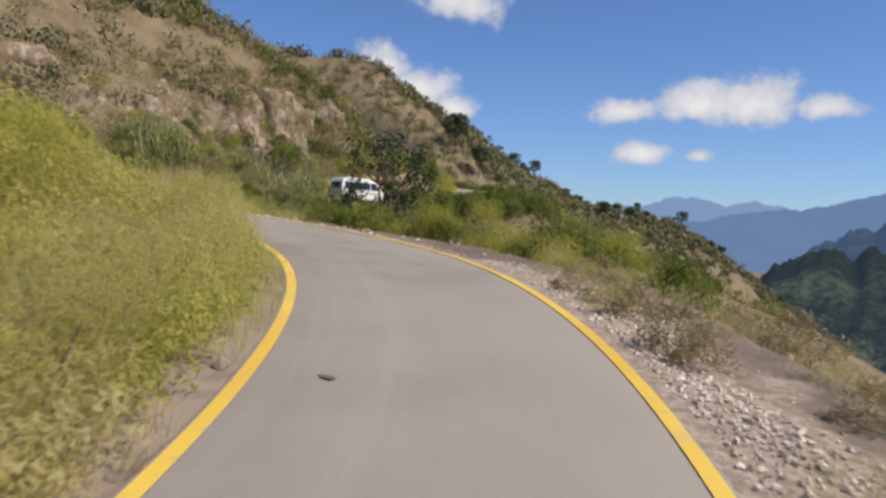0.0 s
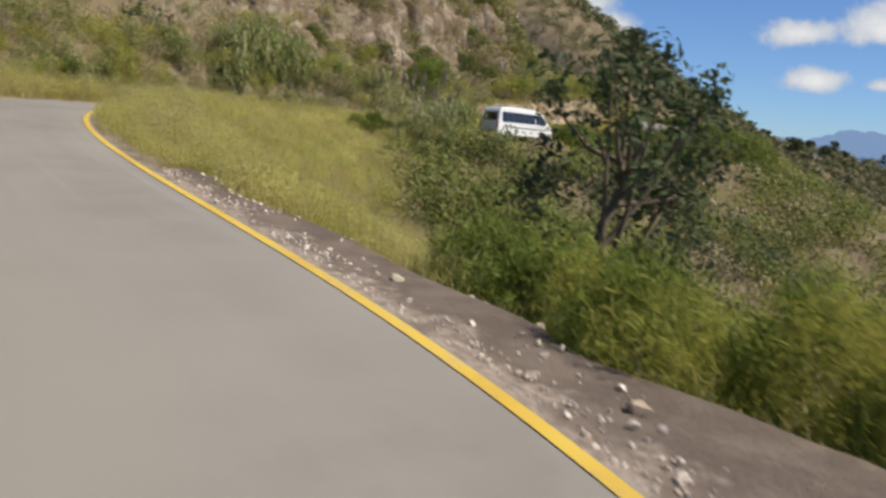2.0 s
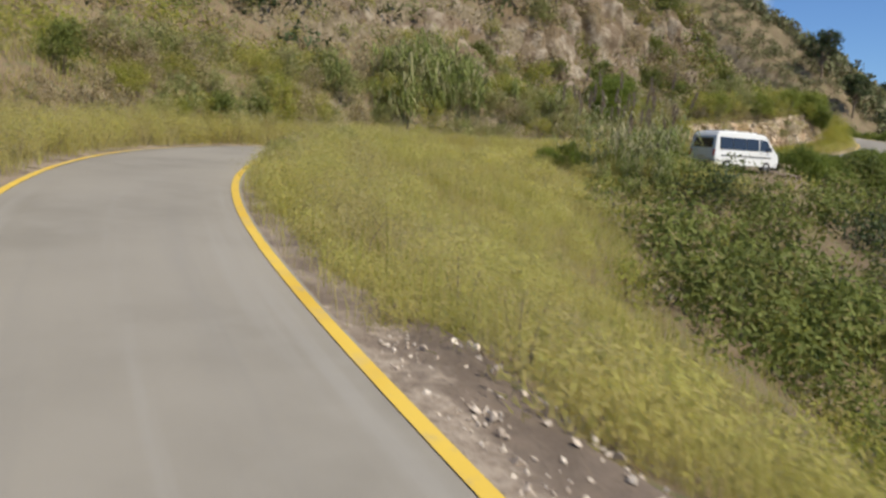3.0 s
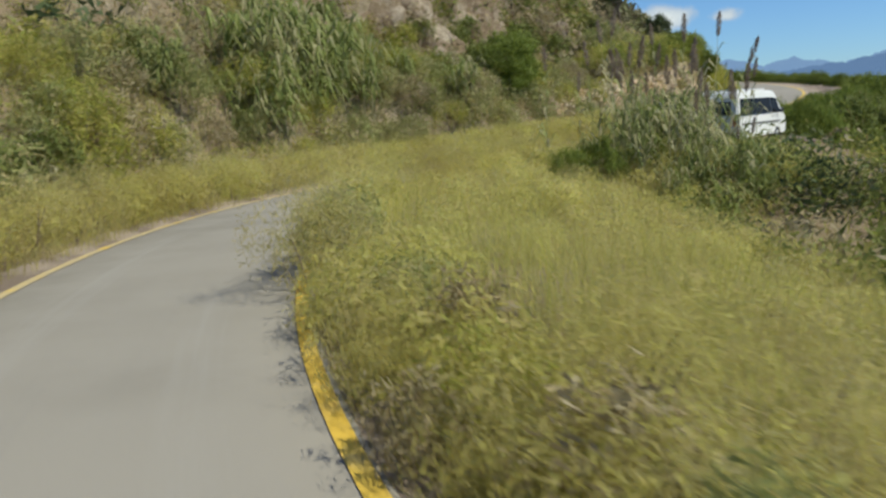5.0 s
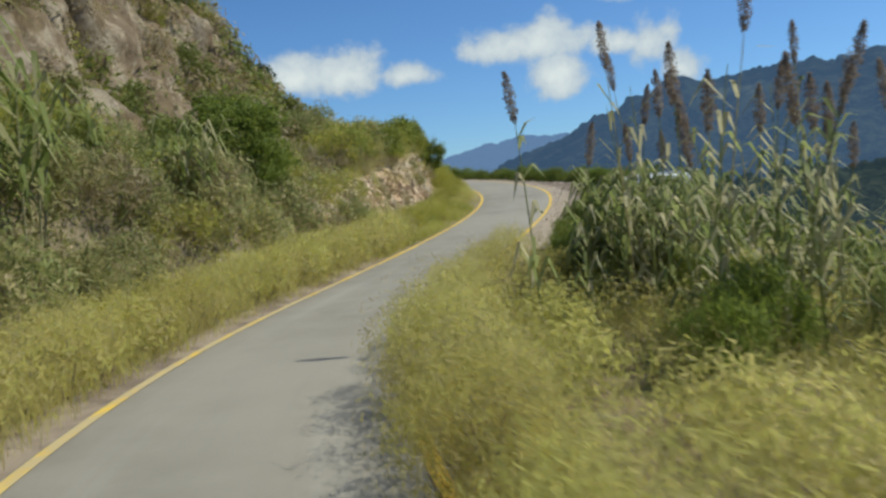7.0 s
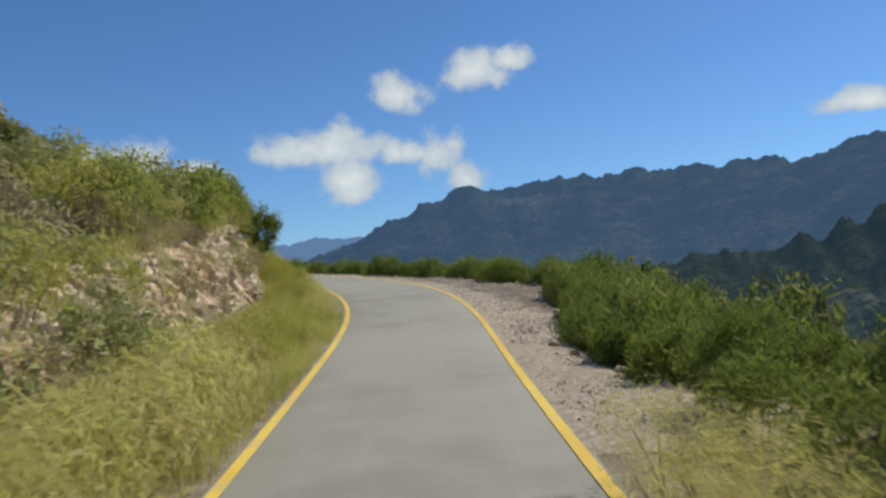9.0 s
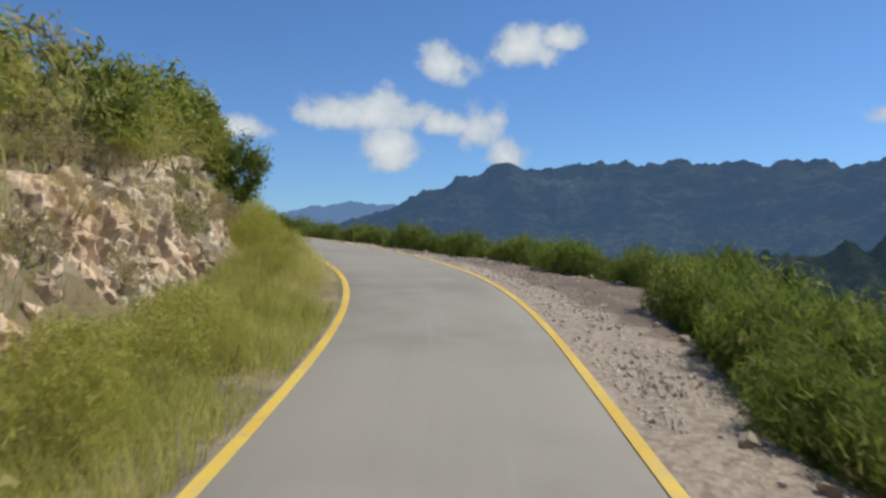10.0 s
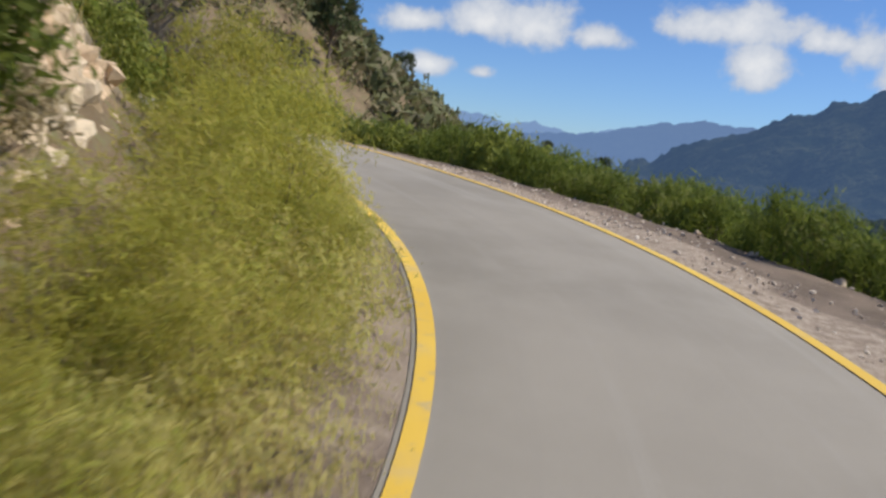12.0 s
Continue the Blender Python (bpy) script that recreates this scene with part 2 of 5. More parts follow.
def broken_rock(n, s):
    """Cream and salmon limestone, stained brown in patches."""
    p = place(n)
    r = n("ShaderNodeNewGeometry").outputs["Random Per Island"]
    o = n("ShaderNodeObjectInfo").outputs["Random"]
    a = n.noise(2.2, 6.0, 0.65, p)
    wide = n.noise(0.55, 3.0, 0.5, p)
    g = n.noise(26.0, 5.0, 0.7, p)
    c = n.mix(n.ramp(a, 0.36, 0.62), (0.44, 0.345, 0.235), (0.68, 0.585, 0.45))
    c = n.mix(n.math("MULTIPLY", n.ramp(wide, 0.45, 0.6), 0.62), c, (0.58, 0.38, 0.225))
    c = n.mix(n.math("MULTIPLY", n.math("FRACT", n.math("ADD", n.math("MULTIPLY", o, 7.7), r)), 0.35), c, (0.46, 0.34, 0.21))
    soil = n.noise(1.1, 5.0, 0.6, n.vec("MULTIPLY", p, (1.0, 1.0, 0.45)))
    c = n.mix(n.math("MULTIPLY", n.ramp(soil, 0.52, 0.66), 0.8), c, (0.27, 0.20, 0.115))
    c = n.mix(n.math("MULTIPLY", n.ramp(g, 0.54, 0.76), 0.45), c, (0.26, 0.21, 0.15))
    s.inputs["Roughness"].default_value = 0.92
    n.put(s.inputs["Base Color"], c)
    bump(n, s, n.math("ADD", a, n.math("MULTIPLY", g, 0.4)), 0.6, 0.04)


def pale_stone(n, s):
    p = place(n)
    r = n("ShaderNodeNewGeometry").outputs["Random Per Island"]
    o = n("ShaderNodeObjectInfo").outputs["Random"]
    g = n.noise(34.0, 4.0, 0.7, p)
    c = n.mix(n.math("FRACT", n.math("ADD", n.math("MULTIPLY", o, 5.3), r)), (0.48, 0.39, 0.31), (0.76, 0.67, 0.56))
    c = n.mix(n.math("MULTIPLY", n.ramp(g, 0.5, 0.75), 0.4), c, (0.38, 0.30, 0.25))
    s.inputs["Roughness"].default_value = 0.92
    n.put(s.inputs["Base Color"], c)
    bump(n, s, g, 0.5, 0.02)


def shoulder_ground(n, s):
    """Pale crushed stone beside the asphalt, bare brown dirt farther out; the map gives offset and station."""
    p = place(n)
    at = n("ShaderNodeSeparateXYZ", Vector=n("ShaderNodeUVMap").outputs[0])
    d, st = at.outputs[0], at.outputs[1]
    a = n.noise(1.3, 5.0, 0.6, p)
    fine = n.noise(9.0, 5.0, 0.7, p)
    g = n.noise(34.0, 4.0, 0.75, p)
    pale = n.mix(n.ramp(fine, 0.36, 0.62), (0.25, 0.19, 0.14), (0.44, 0.355, 0.275))
    pale = n.mix(n.math("MULTIPLY", n.ramp(g, 0.5, 0.72), 0.6), pale, (0.56, 0.475, 0.385))
    brown = n.mix(n.ramp(a, 0.4, 0.62), (0.15, 0.112, 0.083), (0.22, 0.167, 0.125))
    brown = n.mix(n.math("MULTIPLY", n.ramp(g, 0.58, 0.76), 0.45), brown, (0.34, 0.27, 0.22))
    wide = n.math("ADD", n.math("SUBTRACT", 1.25, n.math("MULTIPLY", n.math("MULTIPLY", n.ramp(st, 12.0, 15.0), n.ramp(st, 70.0, 40.0)), 1.05)), n.math("MULTIPLY", n.math("MULTIPLY", n.ramp(st, 70.0, 79.0), n.ramp(st, 95.0, 90.0)), 1.0))
    wide = n.math("SUBTRACT", wide, n.math("MULTIPLY", n.ramp(st, 95.0, 99.0), 0.45))
    c = n.mix(n.ramp(n.math("ADD", n.math("SUBTRACT", d, wide), n.math("MULTIPLY", n.math("SUBTRACT", a, 0.5), 2.6)), -0.18, 0.22), pale, brown)
    s.inputs["Roughness"].default_value = 0.95
    n.put(s.inputs["Base Color"], c)
    bump(n, s, n.math("ADD", fine, n.math("MULTIPLY", g, 0.5)), 0.8, 0.06)


MAT["broken_rock"], MAT["pale_stone"] = material("broken_rock", broken_rock), material("pale_stone", pale_stone)
MAT["shoulder_ground"] = material("shoulder_ground", shoulder_ground)
MAT["cliff_stone"] = material("cliff_stone", cliff_stone)
MAT["bark"], MAT["stone"] = material("bark", bark), material("stone", stone)


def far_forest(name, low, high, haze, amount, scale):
    """Wooded slopes far across the valley; the bright haze before them is painted in as surface emission."""
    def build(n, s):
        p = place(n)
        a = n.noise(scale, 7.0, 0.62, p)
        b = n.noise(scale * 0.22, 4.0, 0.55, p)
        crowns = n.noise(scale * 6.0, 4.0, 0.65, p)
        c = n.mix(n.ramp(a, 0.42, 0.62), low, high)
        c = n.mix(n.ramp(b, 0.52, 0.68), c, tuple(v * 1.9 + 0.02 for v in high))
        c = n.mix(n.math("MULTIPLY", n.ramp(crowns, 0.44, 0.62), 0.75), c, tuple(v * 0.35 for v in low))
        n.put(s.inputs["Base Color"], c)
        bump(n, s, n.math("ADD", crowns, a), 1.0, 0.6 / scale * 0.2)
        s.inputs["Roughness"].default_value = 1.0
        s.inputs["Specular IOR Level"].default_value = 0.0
        # aerial haze as an even glow of the slope itself, no real scattering
        haze_glow = n("ShaderNodeEmission", Color=(*haze, 1), Strength=1.0)
        mixed = n("ShaderNodeMixShader", i0=amount, i1=s.outputs[0], i2=haze_glow.outputs[0])
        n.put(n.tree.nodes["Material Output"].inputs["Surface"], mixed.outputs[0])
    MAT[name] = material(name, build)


# farther ridges carry a bluer and larger share of the painted haze
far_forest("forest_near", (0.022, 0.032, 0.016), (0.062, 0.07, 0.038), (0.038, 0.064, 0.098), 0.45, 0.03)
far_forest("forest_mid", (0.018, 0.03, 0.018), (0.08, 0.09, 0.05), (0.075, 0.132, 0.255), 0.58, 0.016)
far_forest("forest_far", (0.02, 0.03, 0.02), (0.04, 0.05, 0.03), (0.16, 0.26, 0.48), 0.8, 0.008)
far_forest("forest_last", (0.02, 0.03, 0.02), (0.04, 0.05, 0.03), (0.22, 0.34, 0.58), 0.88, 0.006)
# centre line: curvature and grade at even stations, from 9.6 m behind the start
STEP, STATION0, HEADING0, HALF = 4.800, -9.600, -0.13967, 1.696
BEND = [-0.03190, -0.01444, 0.00580, 0.03215, 0.04173, 0.06365, 0.04478, 0.01134, -0.00659, -0.01658, -0.03236, -0.04443, -0.03892, -0.03600, -0.03957, -0.04098, -0.03528, -0.01987, -0.00479, -0.00005, -0.00148, 0.00989, 0.02750, 0.06124, 0.07364, 0.05913, 0.02823, 0.00090]
GRADE = [0.1273, 0.1203, 0.1131, 0.1054, 0.0946, 0.0770, 0.0639, 0.0601, 0.0635, 0.0648, 0.0560, 0.0374, 0.0160, -0.0019, -0.0105, -0.0072, 0.0031, 0.0172, 0.0325, 0.0459, 0.0587, 0.0784, 0.0984, 0.1061, 0.1030, 0.0912, 0.0776, 0.0645]

# ---------------------------------------------------------------- plan of the road
FINE = 0.4
BACK, AHEAD = 60.0, 150.0


def plan():
    s = np.arange(-BACK, AHEAD + FINE / 2, FINE)
    nodes = STATION0 + STEP * np.arange(len(BEND))
    # past the last known bend the road runs on into the next side valley
    more = nodes[-1] + np.array([6.0, 12.0, 24.0, 36.0])
    bend = np.interp(s, np.concatenate([nodes, more]), BEND + [0.015, 0.03, 0.03, 0.0])
    bend[s < nodes[0]] = 0.0
    grade = np.interp(s, nodes, GRADE)
    grade[s < -30] = 0.05

    def total(v):
        out = np.concatenate([[0.0], np.cumsum((v[1:] + v[:-1]) / 2 * FINE)])
        return out - np.interp(0.0, s, out)
    head = total(bend) + HEADING0
    return s, total(-np.sin(head)), total(np.cos(head)), total(grade), head


RS, RX, RY, RZ, RH = plan()


def on_road(s, d, up=0.0):
    """The place d metres to the right of the centre line at station s."""
    x, y, z, h = (np.interp(s, RS, v) for v in (RX, RY, RZ, RH))
    return np.stack([x + d * np.cos(h), y + d * np.sin(h), z + up + 0 * d], -1)


def nearest(x, y):
    """Station, signed distance (right of the road is positive) and road height for plan points."""
    x, y = np.ravel(x), np.ravel(y)
    j = np.empty(len(x), int)
    for a in range(0, len(x), 4000):
        b = slice(a, a + 4000)
        j[b] = ((x[b, None] - RX) ** 2 + (y[b, None] - RY) ** 2).argmin(1)
    dx, dy = x - RX[j], y - RY[j]
    along = np.clip(-dx * np.sin(RH[j]) + dy * np.cos(RH[j]), -FINE, FINE)
    side = dx * np.cos(RH[j]) + dy * np.sin(RH[j])
    dist = np.sqrt(np.maximum(dx * dx + dy * dy - along ** 2, 0))
    return RS[j] + along, np.where(side < 0, -dist, dist), RZ[j] + along * np.interp(RS[j], RS, np.gradient(RZ, FINE))


def blended(x, y):
    """Station and road height as the whole road nearby gives them, with no jumps far from it."""
    s, z = np.empty(len(x)), np.empty(len(x))
    rs, rx, ry, rz = RS[::4], RX[::4], RY[::4], RZ[::4]
    for a in range(0, len(x), 4000):
        b = slice(a, a + 4000)
        w = 1.0 / ((x[b, None] - rx) ** 2 + (y[b, None] - ry) ** 2 + 2.0) ** 2.5
        t = w.sum(1)
        s[b], z[b] = w @ rs / t, w @ rz / t
    return s, z


def lattice(x, y, size, seed):
    """Smooth value noise in -1..1 over the plan."""
    rng = np.random.RandomState(seed)
    table = rng.rand(64, 64) * 2 - 1
    u, v = x / size, y / size
    i, k = np.floor(u).astype(int), np.floor(v).astype(int)
    a, b = u - i, v - k
    a, b = a * a * (3 - 2 * a), b * b * (3 - 2 * b)
    t = lambda p, q: table[p % 64, q % 64]
    return (t(i, k) * (1 - a) + t(i + 1, k) * a) * (1 - b) + (t(i, k + 1) * (1 - a) + t(i + 1, k + 1) * a) * b


def rough(x, y, size, octaves, seed):
    out, amp = 0.0, 1.0
    for o in range(octaves):
        out = out + amp * lattice(x + 17.3 * o, y - 9.1 * o, size / 2 ** o, seed + o)
        amp *= 0.5
    return out


def cells(u, v, seed):
    """Uneven unit cells over a plane: a random number for the nearest one, and how far its border is."""
    rng = np.random.RandomState(seed)
    jx, jy, val = rng.rand(64, 64), rng.rand(64, 64), rng.rand(64, 64)
    i, k = np.floor(u).astype(int), np.floor(v).astype(int)
    first, second, own = np.full(u.shape, 9.0), np.full(u.shape, 9.0), np.zeros(u.shape)
    for a in (-1, 0, 1):
        for b in (-1, 0, 1):
            p, q = (i + a) % 64, (k + b) % 64
            dist = np.hypot(i + a + jx[p, q] - u, k + b + jy[p, q] - v)
            closer = dist < first
            second = np.where(closer, first, np.minimum(second, dist))
            own = np.where(closer, val[p, q], own)
            first = np.where(closer, dist, first)
    return own, second - first


def smooth(v, a, b):
    t = np.clip((v - a) / (b - a), 0, 1)
    return t * t * (3 - 2 * t)


# along the road: height and width of the cut bank, and steepness of the hill over it
BANK_S = [-10, 15, 30, 45, 60, 70, 79, 85, 97, 108, 125]
BANK_H = [2.0, 1.6, 1.6, 2.0, 2.8, 3.1, 1.9, 1.9, 2.3, 2.2, 2.0]
BANK_W = [3.5, 3.5, 3.5, 3.0, 2.5, 2.4, 2.1, 1.8, 1.4, 1.6, 3.0]
HILL_S = [-10, 20, 40, 60, 75, 90, 105, 125]
HILL_G = [0.55, 0.5, 0.6, 0.85, 1.12, 1.22, 0.95, 0.6]
SHOULDER_S = [-10, 5, 11, 14, 19, 20.5, 24, 26, 28, 34, 50, 64, 71, 80.5, 83.5, 88, 91, 95, 97.5, 100, 104, 106, 110, 114]
SHOULDER_W = [1.8, 1.9, 1.9, 2.0, 1.9, 1.2, 1.1, 1.1, 0.8, 0.8, 2.4, 3.0, 6.2, 6.2, 1.3, 1.1, 1.8, 2.2, 3.8, 3.4, 2.9, 2.5, 2.2, 1.8]
DROP_S = [-10, 24, 34, 50, 64, 71, 79, 83, 90, 112]
DROP_G = [0.5, 0.5, 0.45, 0.3, 0.35, 0.4, 0.4, 0.45, 0.5, 0.5]
EDGE = HALF + 0.11


# crest of the wooded spur beyond the next side valley
SPUR = np.array([(-40.0, 152.0, 34.0), (-16.0, 149.0, 31.0), (1.0, 165.0, 21.5), (14.7, 174.0, 12.3), (29.0, 188.0, 8.4),
                 (46.0, 200.0, 7.0), (59.0, 207.0, 4.0), (71.0, 211.0, -2.0), (95.0, 214.0, -18.0), (140.0, 216.0, -60.0)])


def spur(x, y):
    best = np.full(x.shape, -200.0)
    for p, q in zip(SPUR[:-1], SPUR[1:]):
        v = q[:2] - p[:2]
        t = np.clip(((x - p[0]) * v[0] + (y - p[1]) * v[1]) / (v @ v), 0, 1)
        dist = np.hypot(x - p[0] - t * v[0], y - p[1] - t * v[1])
        best = np.maximum(best, p[2] + t * (q[2] - p[2]) - 0.78 * np.sqrt(dist ** 2 + 9) + 2.34)
    return best


def height(x, y):
    shape = np.shape(x)
    x, y = np.ravel(x).astype(float), np.ravel(y).astype(float)
    s, d, z = nearest(x, y)
    near_n = rough(x, y, 2.6, 3, 5)
    wide_n = rough(x, y, 22.0, 4, 11)
    # uphill side
    a = np.maximum(-d - EDGE, 0)
    s_far, z_far = blended(x, y)
    off = smooth(a, 4, 14)
    z = z * (1 - off) + z_far * off
    s_bank, s = s, s * (1 - off) + s_far * off
    hb, wb, g = np.interp(s, BANK_S, BANK_H), np.interp(s, BANK_S, BANK_W), np.interp(s, HILL_S, HILL_G)
    start = np.interp(s, [-10, 80, 90, 108, 116], [1.5, 1.5, 2.3, 2.3, 1.6]) + 0.3 * lattice(s, 0 * s, 3.0, 3)
    rise = 0.16 * np.minimum(a, start) + hb * smooth(a, start, start + wb)
    beyond = np.maximum(a - start - wb, 0)
    ledge = np.interp(s, [55, 72, 95, 115], [4.0, 5.6, 5.6, 5.0])
    terrace = np.minimum(beyond, ledge) * 0.22
    hill = np.maximum(beyond - ledge, 0) * g
    top = 38.0 + 6.0 * wide_n
    hill = top * (1 - np.exp(-hill / top))
    cliff = 2.0 * smooth(beyond + 1.5 * wide_n, ledge + 1.6, ledge + 3.6) * smooth(s, 58, 70) * (1 - smooth(s, 100, 112))
    up = rise + terrace + hill + cliff + near_n * 0.14 * smooth(a, 0.3, 3.0) + wide_n * 1.6 * smooth(a, 5, 25)
    # downhill side
    s = s_bank
    b = np.maximum(d - EDGE, 0)
    ws, gd = np.interp(s, SHOULDER_S, SHOULDER_W), np.interp(s, DROP_S, DROP_G)
    out = np.maximum(b - ws, 0)
    fall = 75.0 * (1 - np.exp(-np.maximum(out * gd - 0.15 * (1 - np.exp(-out)), 0) / 75.0))
    down = -0.03 * np.minimum(b, ws) - fall + near_n * (0.05 * smooth(b, 0.1, 1.0) + 0.15 * smooth(out, 0, 3)) + wide_n * 1.5 * smooth(b, 8, 30)
    h = z - 0.06 + np.where(d < 0, up, down)
    h = np.maximum(h, spur(x, y) + 1.6 * wide_n - 40 * (1 - smooth(np.abs(d), 3, 14)))
    # far off the ground settles into the valley
    far = smooth(np.hypot(x + 5, y - 50), 230.0, 600.0)
    h = h * (1 - far) + far * (-70.0 + 12 * rough(x, y, 300.0, 3, 40))
    return h.reshape(shape)


def mesh(name, verts, faces, smooth_faces=False):
    me = bpy.data.meshes.new(name)
    verts, faces = np.asarray(verts, np.float32), np.asarray(faces, np.int32)
    k = faces.shape[1]
    me.vertices.add(len(verts)), me.loops.add(faces.size), me.polygons.add(len(faces))
    me.vertices.foreach_set("co", verts.ravel())
    me.loops.foreach_set("vertex_index", faces.ravel())
    me.polygons.foreach_set("loop_start", np.arange(0, faces.size, k, dtype=np.int32))
    me.polygons.foreach_set("use_smooth", np.full(len(faces), smooth_faces))
    me.update(calc_edges=True)
    return me


def sheet(nu, nv):
    i, k = np.meshgrid(np.arange(nu - 1), np.arange(nv - 1), indexing="ij")
    q = (i * nv + k).ravel()
    return np.stack([q, q + nv, q + nv + 1, q + 1], -1)


def thing(name, me, mats, label, category, group="", kind=""):
    ob = new(name, me)
    for m in [mats] if isinstance(mats, str) else mats:
        me.materials.append(MAT[m])
    return tagged(ob, label, category, group, kind)


def axis(low, high, step, reach):
    mid = np.arange(low, high + step / 2, step)
    grow = step * np.cumsum(1.13 ** np.arange(1, 70))
    grow = grow[grow < reach]
    return np.concatenate([(low - grow)[::-1], mid, high + grow])


# ---------------------------------------------------------------- ground, road, lines
gx, gy = axis(-60, 46, 0.82, 4600), axis(-20, 130, 0.82, 4600)
GX, GY = np.meshgrid(gx, gy, indexing="ij")
ground = thing("ground", mesh("ground", np.stack([GX, GY, height(GX, GY)], -1).reshape(-1, 3), sheet(len(gx), len(gy)), True),
               "earth", "dry brown hillside with scrub, falling away into a valley", "ground", kind="structure")


def ribbon(name, offsets, lift, s0, s1, step=0.4):
    """A band along the road; offsets and lifts run across it."""
    s = np.arange(s0, s1, step)
    pts = np.stack([on_road(s, np.full(len(s), o), u) for o, u in zip(offsets, lift)], 1)
    me = mesh(name, pts.reshape(-1, 3), sheet(len(s), len(offsets))[:, ::-1], True)
    uv = np.stack(np.meshgrid(s, offsets, indexing="ij")[::-1], -1).reshape(-1, 2)
    index = np.empty(len(me.loops), np.int32)
    me.loops.foreach_get("vertex_index", index)
    me.uv_layers.new(name="along").data.foreach_set("uv", uv[index].astype(np.float32).ravel())
    return me


road = thing("road", ribbon("road", [-EDGE - 0.02, -EDGE, 0.01 - EDGE, -1.0, 0.0, 1.0, EDGE - 0.01, EDGE, EDGE + 0.02], [-0.15, -0.015, -0.012, 0.0, 0.012, 0.0, -0.012, -0.015, -0.15], -BACK, AHEAD),
             "asphalt", "narrow grey asphalt mountain road, sun-bleached and lightly worn", "road", kind="structure")
for name, o in (("edge_line", -HALF), ("edge_line", HALF)):
    thing(name, ribbon(name, [o - 0.066, o, o + 0.066], [0.001, 0.002, 0.001], -BACK, AHEAD),
          "yellow_paint", "painted yellow edge line on the asphalt", "road marking", "edge lines", "structure")



def verge_strip(name, side, label):
    """Trodden dust between the asphalt and the grass."""
    s = np.arange(-BACK, AHEAD, 0.4)
    u = np.array([0.0, 0.12, 0.3, 0.55, 0.9])
    d = side * (EDGE - 0.03 + u[None] * (0.9 + 0.25 * lattice(s, 0 * s, 1.3, 91)[:, None]))
    p = on_road(np.repeat(s[:, None], 5, 1).ravel(), d.ravel())
    top = p[:, 2] - 0.018
    p[:, 2] = height(p[:, 0], p[:, 1]) + 0.03
    w = np.tile(smooth(u, 0.05, 0.5), len(s))
    p[:, 2] = np.maximum(p[:, 2], top - 0.012) * w + top * (1 - w) - np.where(np.tile(u, len(s)) > 0.8, 0.1, 0)
    if side > 0:
        # under the gravel shoulders the strip lies buried
        st = np.repeat(s, 5)
        p[:, 2] -= 0.15 * (((st > -8.5) & (st < 30)) | ((st > 80.5) & (st < 115.5)))
    f = sheet(len(s), 5)
    return thing(name, mesh(name, p, f[:, ::-1] if side > 0 else f, True), "gravel_ground", label, "verge", kind="structure")


verge_strip("verge", -1, "dusty strip between the asphalt and the grass")
verge_strip("verge", 1, "dusty strip between the asphalt and the verge")

# ---------------------------------------------------------------- far mountains


def ridge(name, dist, deep, profile, mat, label, jag, seed):
    """A far mountain side: heights in degrees over azimuths, leaning back towards its crest."""
    az = np.arange(profile[0][0], profile[-1][0] - 0.05, -0.2)
    el = np.interp(-az, [-p[0] for p in profile], [p[1] for p in profile])
    rows = 26
    u = np.linspace(0, 1, rows)
    A, U = np.meshgrid(np.radians(az), u, indexing="ij")
    E = np.repeat(el[:, None], rows, 1)
    crest = dist * np.tan(np.radians(E)) + 4.0
    n1, n2 = rough(A * dist, U * deep, dist * 0.12, 5, seed), rough(A * dist, 0 * A, dist * 0.02, 3, seed + 9)
    r = dist - deep * (1 - U) + n1 * deep * 0.10 * (1 - U)
    z = -90 + (crest + 90) * (U ** 0.85) + n1 * deep * 0.05 * np.sin(U * 3.1) + n2 * jag * U ** 3
    z = z + np.random.RandomState(seed).rand(len(az), 1) * jag * 0.5 * (U > 0.98)
    z = z + np.random.RandomState(seed + 3).randn(*z.shape) * jag * 0.1 * (0.4 + 0.6 * U)
    v = np.stack([-np.sin(A) * r, np.cos(A) * r, z], -1).reshape(-1, 3)
    return thing(name, mesh(name, v, sheet(len(az), rows), True), mat, label, "mountain", "far mountains", "structure")


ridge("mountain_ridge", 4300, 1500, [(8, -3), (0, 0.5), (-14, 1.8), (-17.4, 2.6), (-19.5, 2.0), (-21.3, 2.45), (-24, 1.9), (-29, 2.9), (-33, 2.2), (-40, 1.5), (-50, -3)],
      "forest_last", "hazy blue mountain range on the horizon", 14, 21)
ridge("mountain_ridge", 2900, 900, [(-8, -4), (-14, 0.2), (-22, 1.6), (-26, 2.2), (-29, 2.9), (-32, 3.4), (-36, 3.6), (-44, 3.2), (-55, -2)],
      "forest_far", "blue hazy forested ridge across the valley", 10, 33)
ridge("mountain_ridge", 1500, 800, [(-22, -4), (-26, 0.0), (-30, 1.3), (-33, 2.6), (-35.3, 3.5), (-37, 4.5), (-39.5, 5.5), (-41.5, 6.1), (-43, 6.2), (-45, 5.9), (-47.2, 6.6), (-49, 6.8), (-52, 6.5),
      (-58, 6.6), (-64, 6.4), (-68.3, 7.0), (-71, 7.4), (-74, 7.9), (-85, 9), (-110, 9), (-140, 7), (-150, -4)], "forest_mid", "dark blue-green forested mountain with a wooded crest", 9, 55)
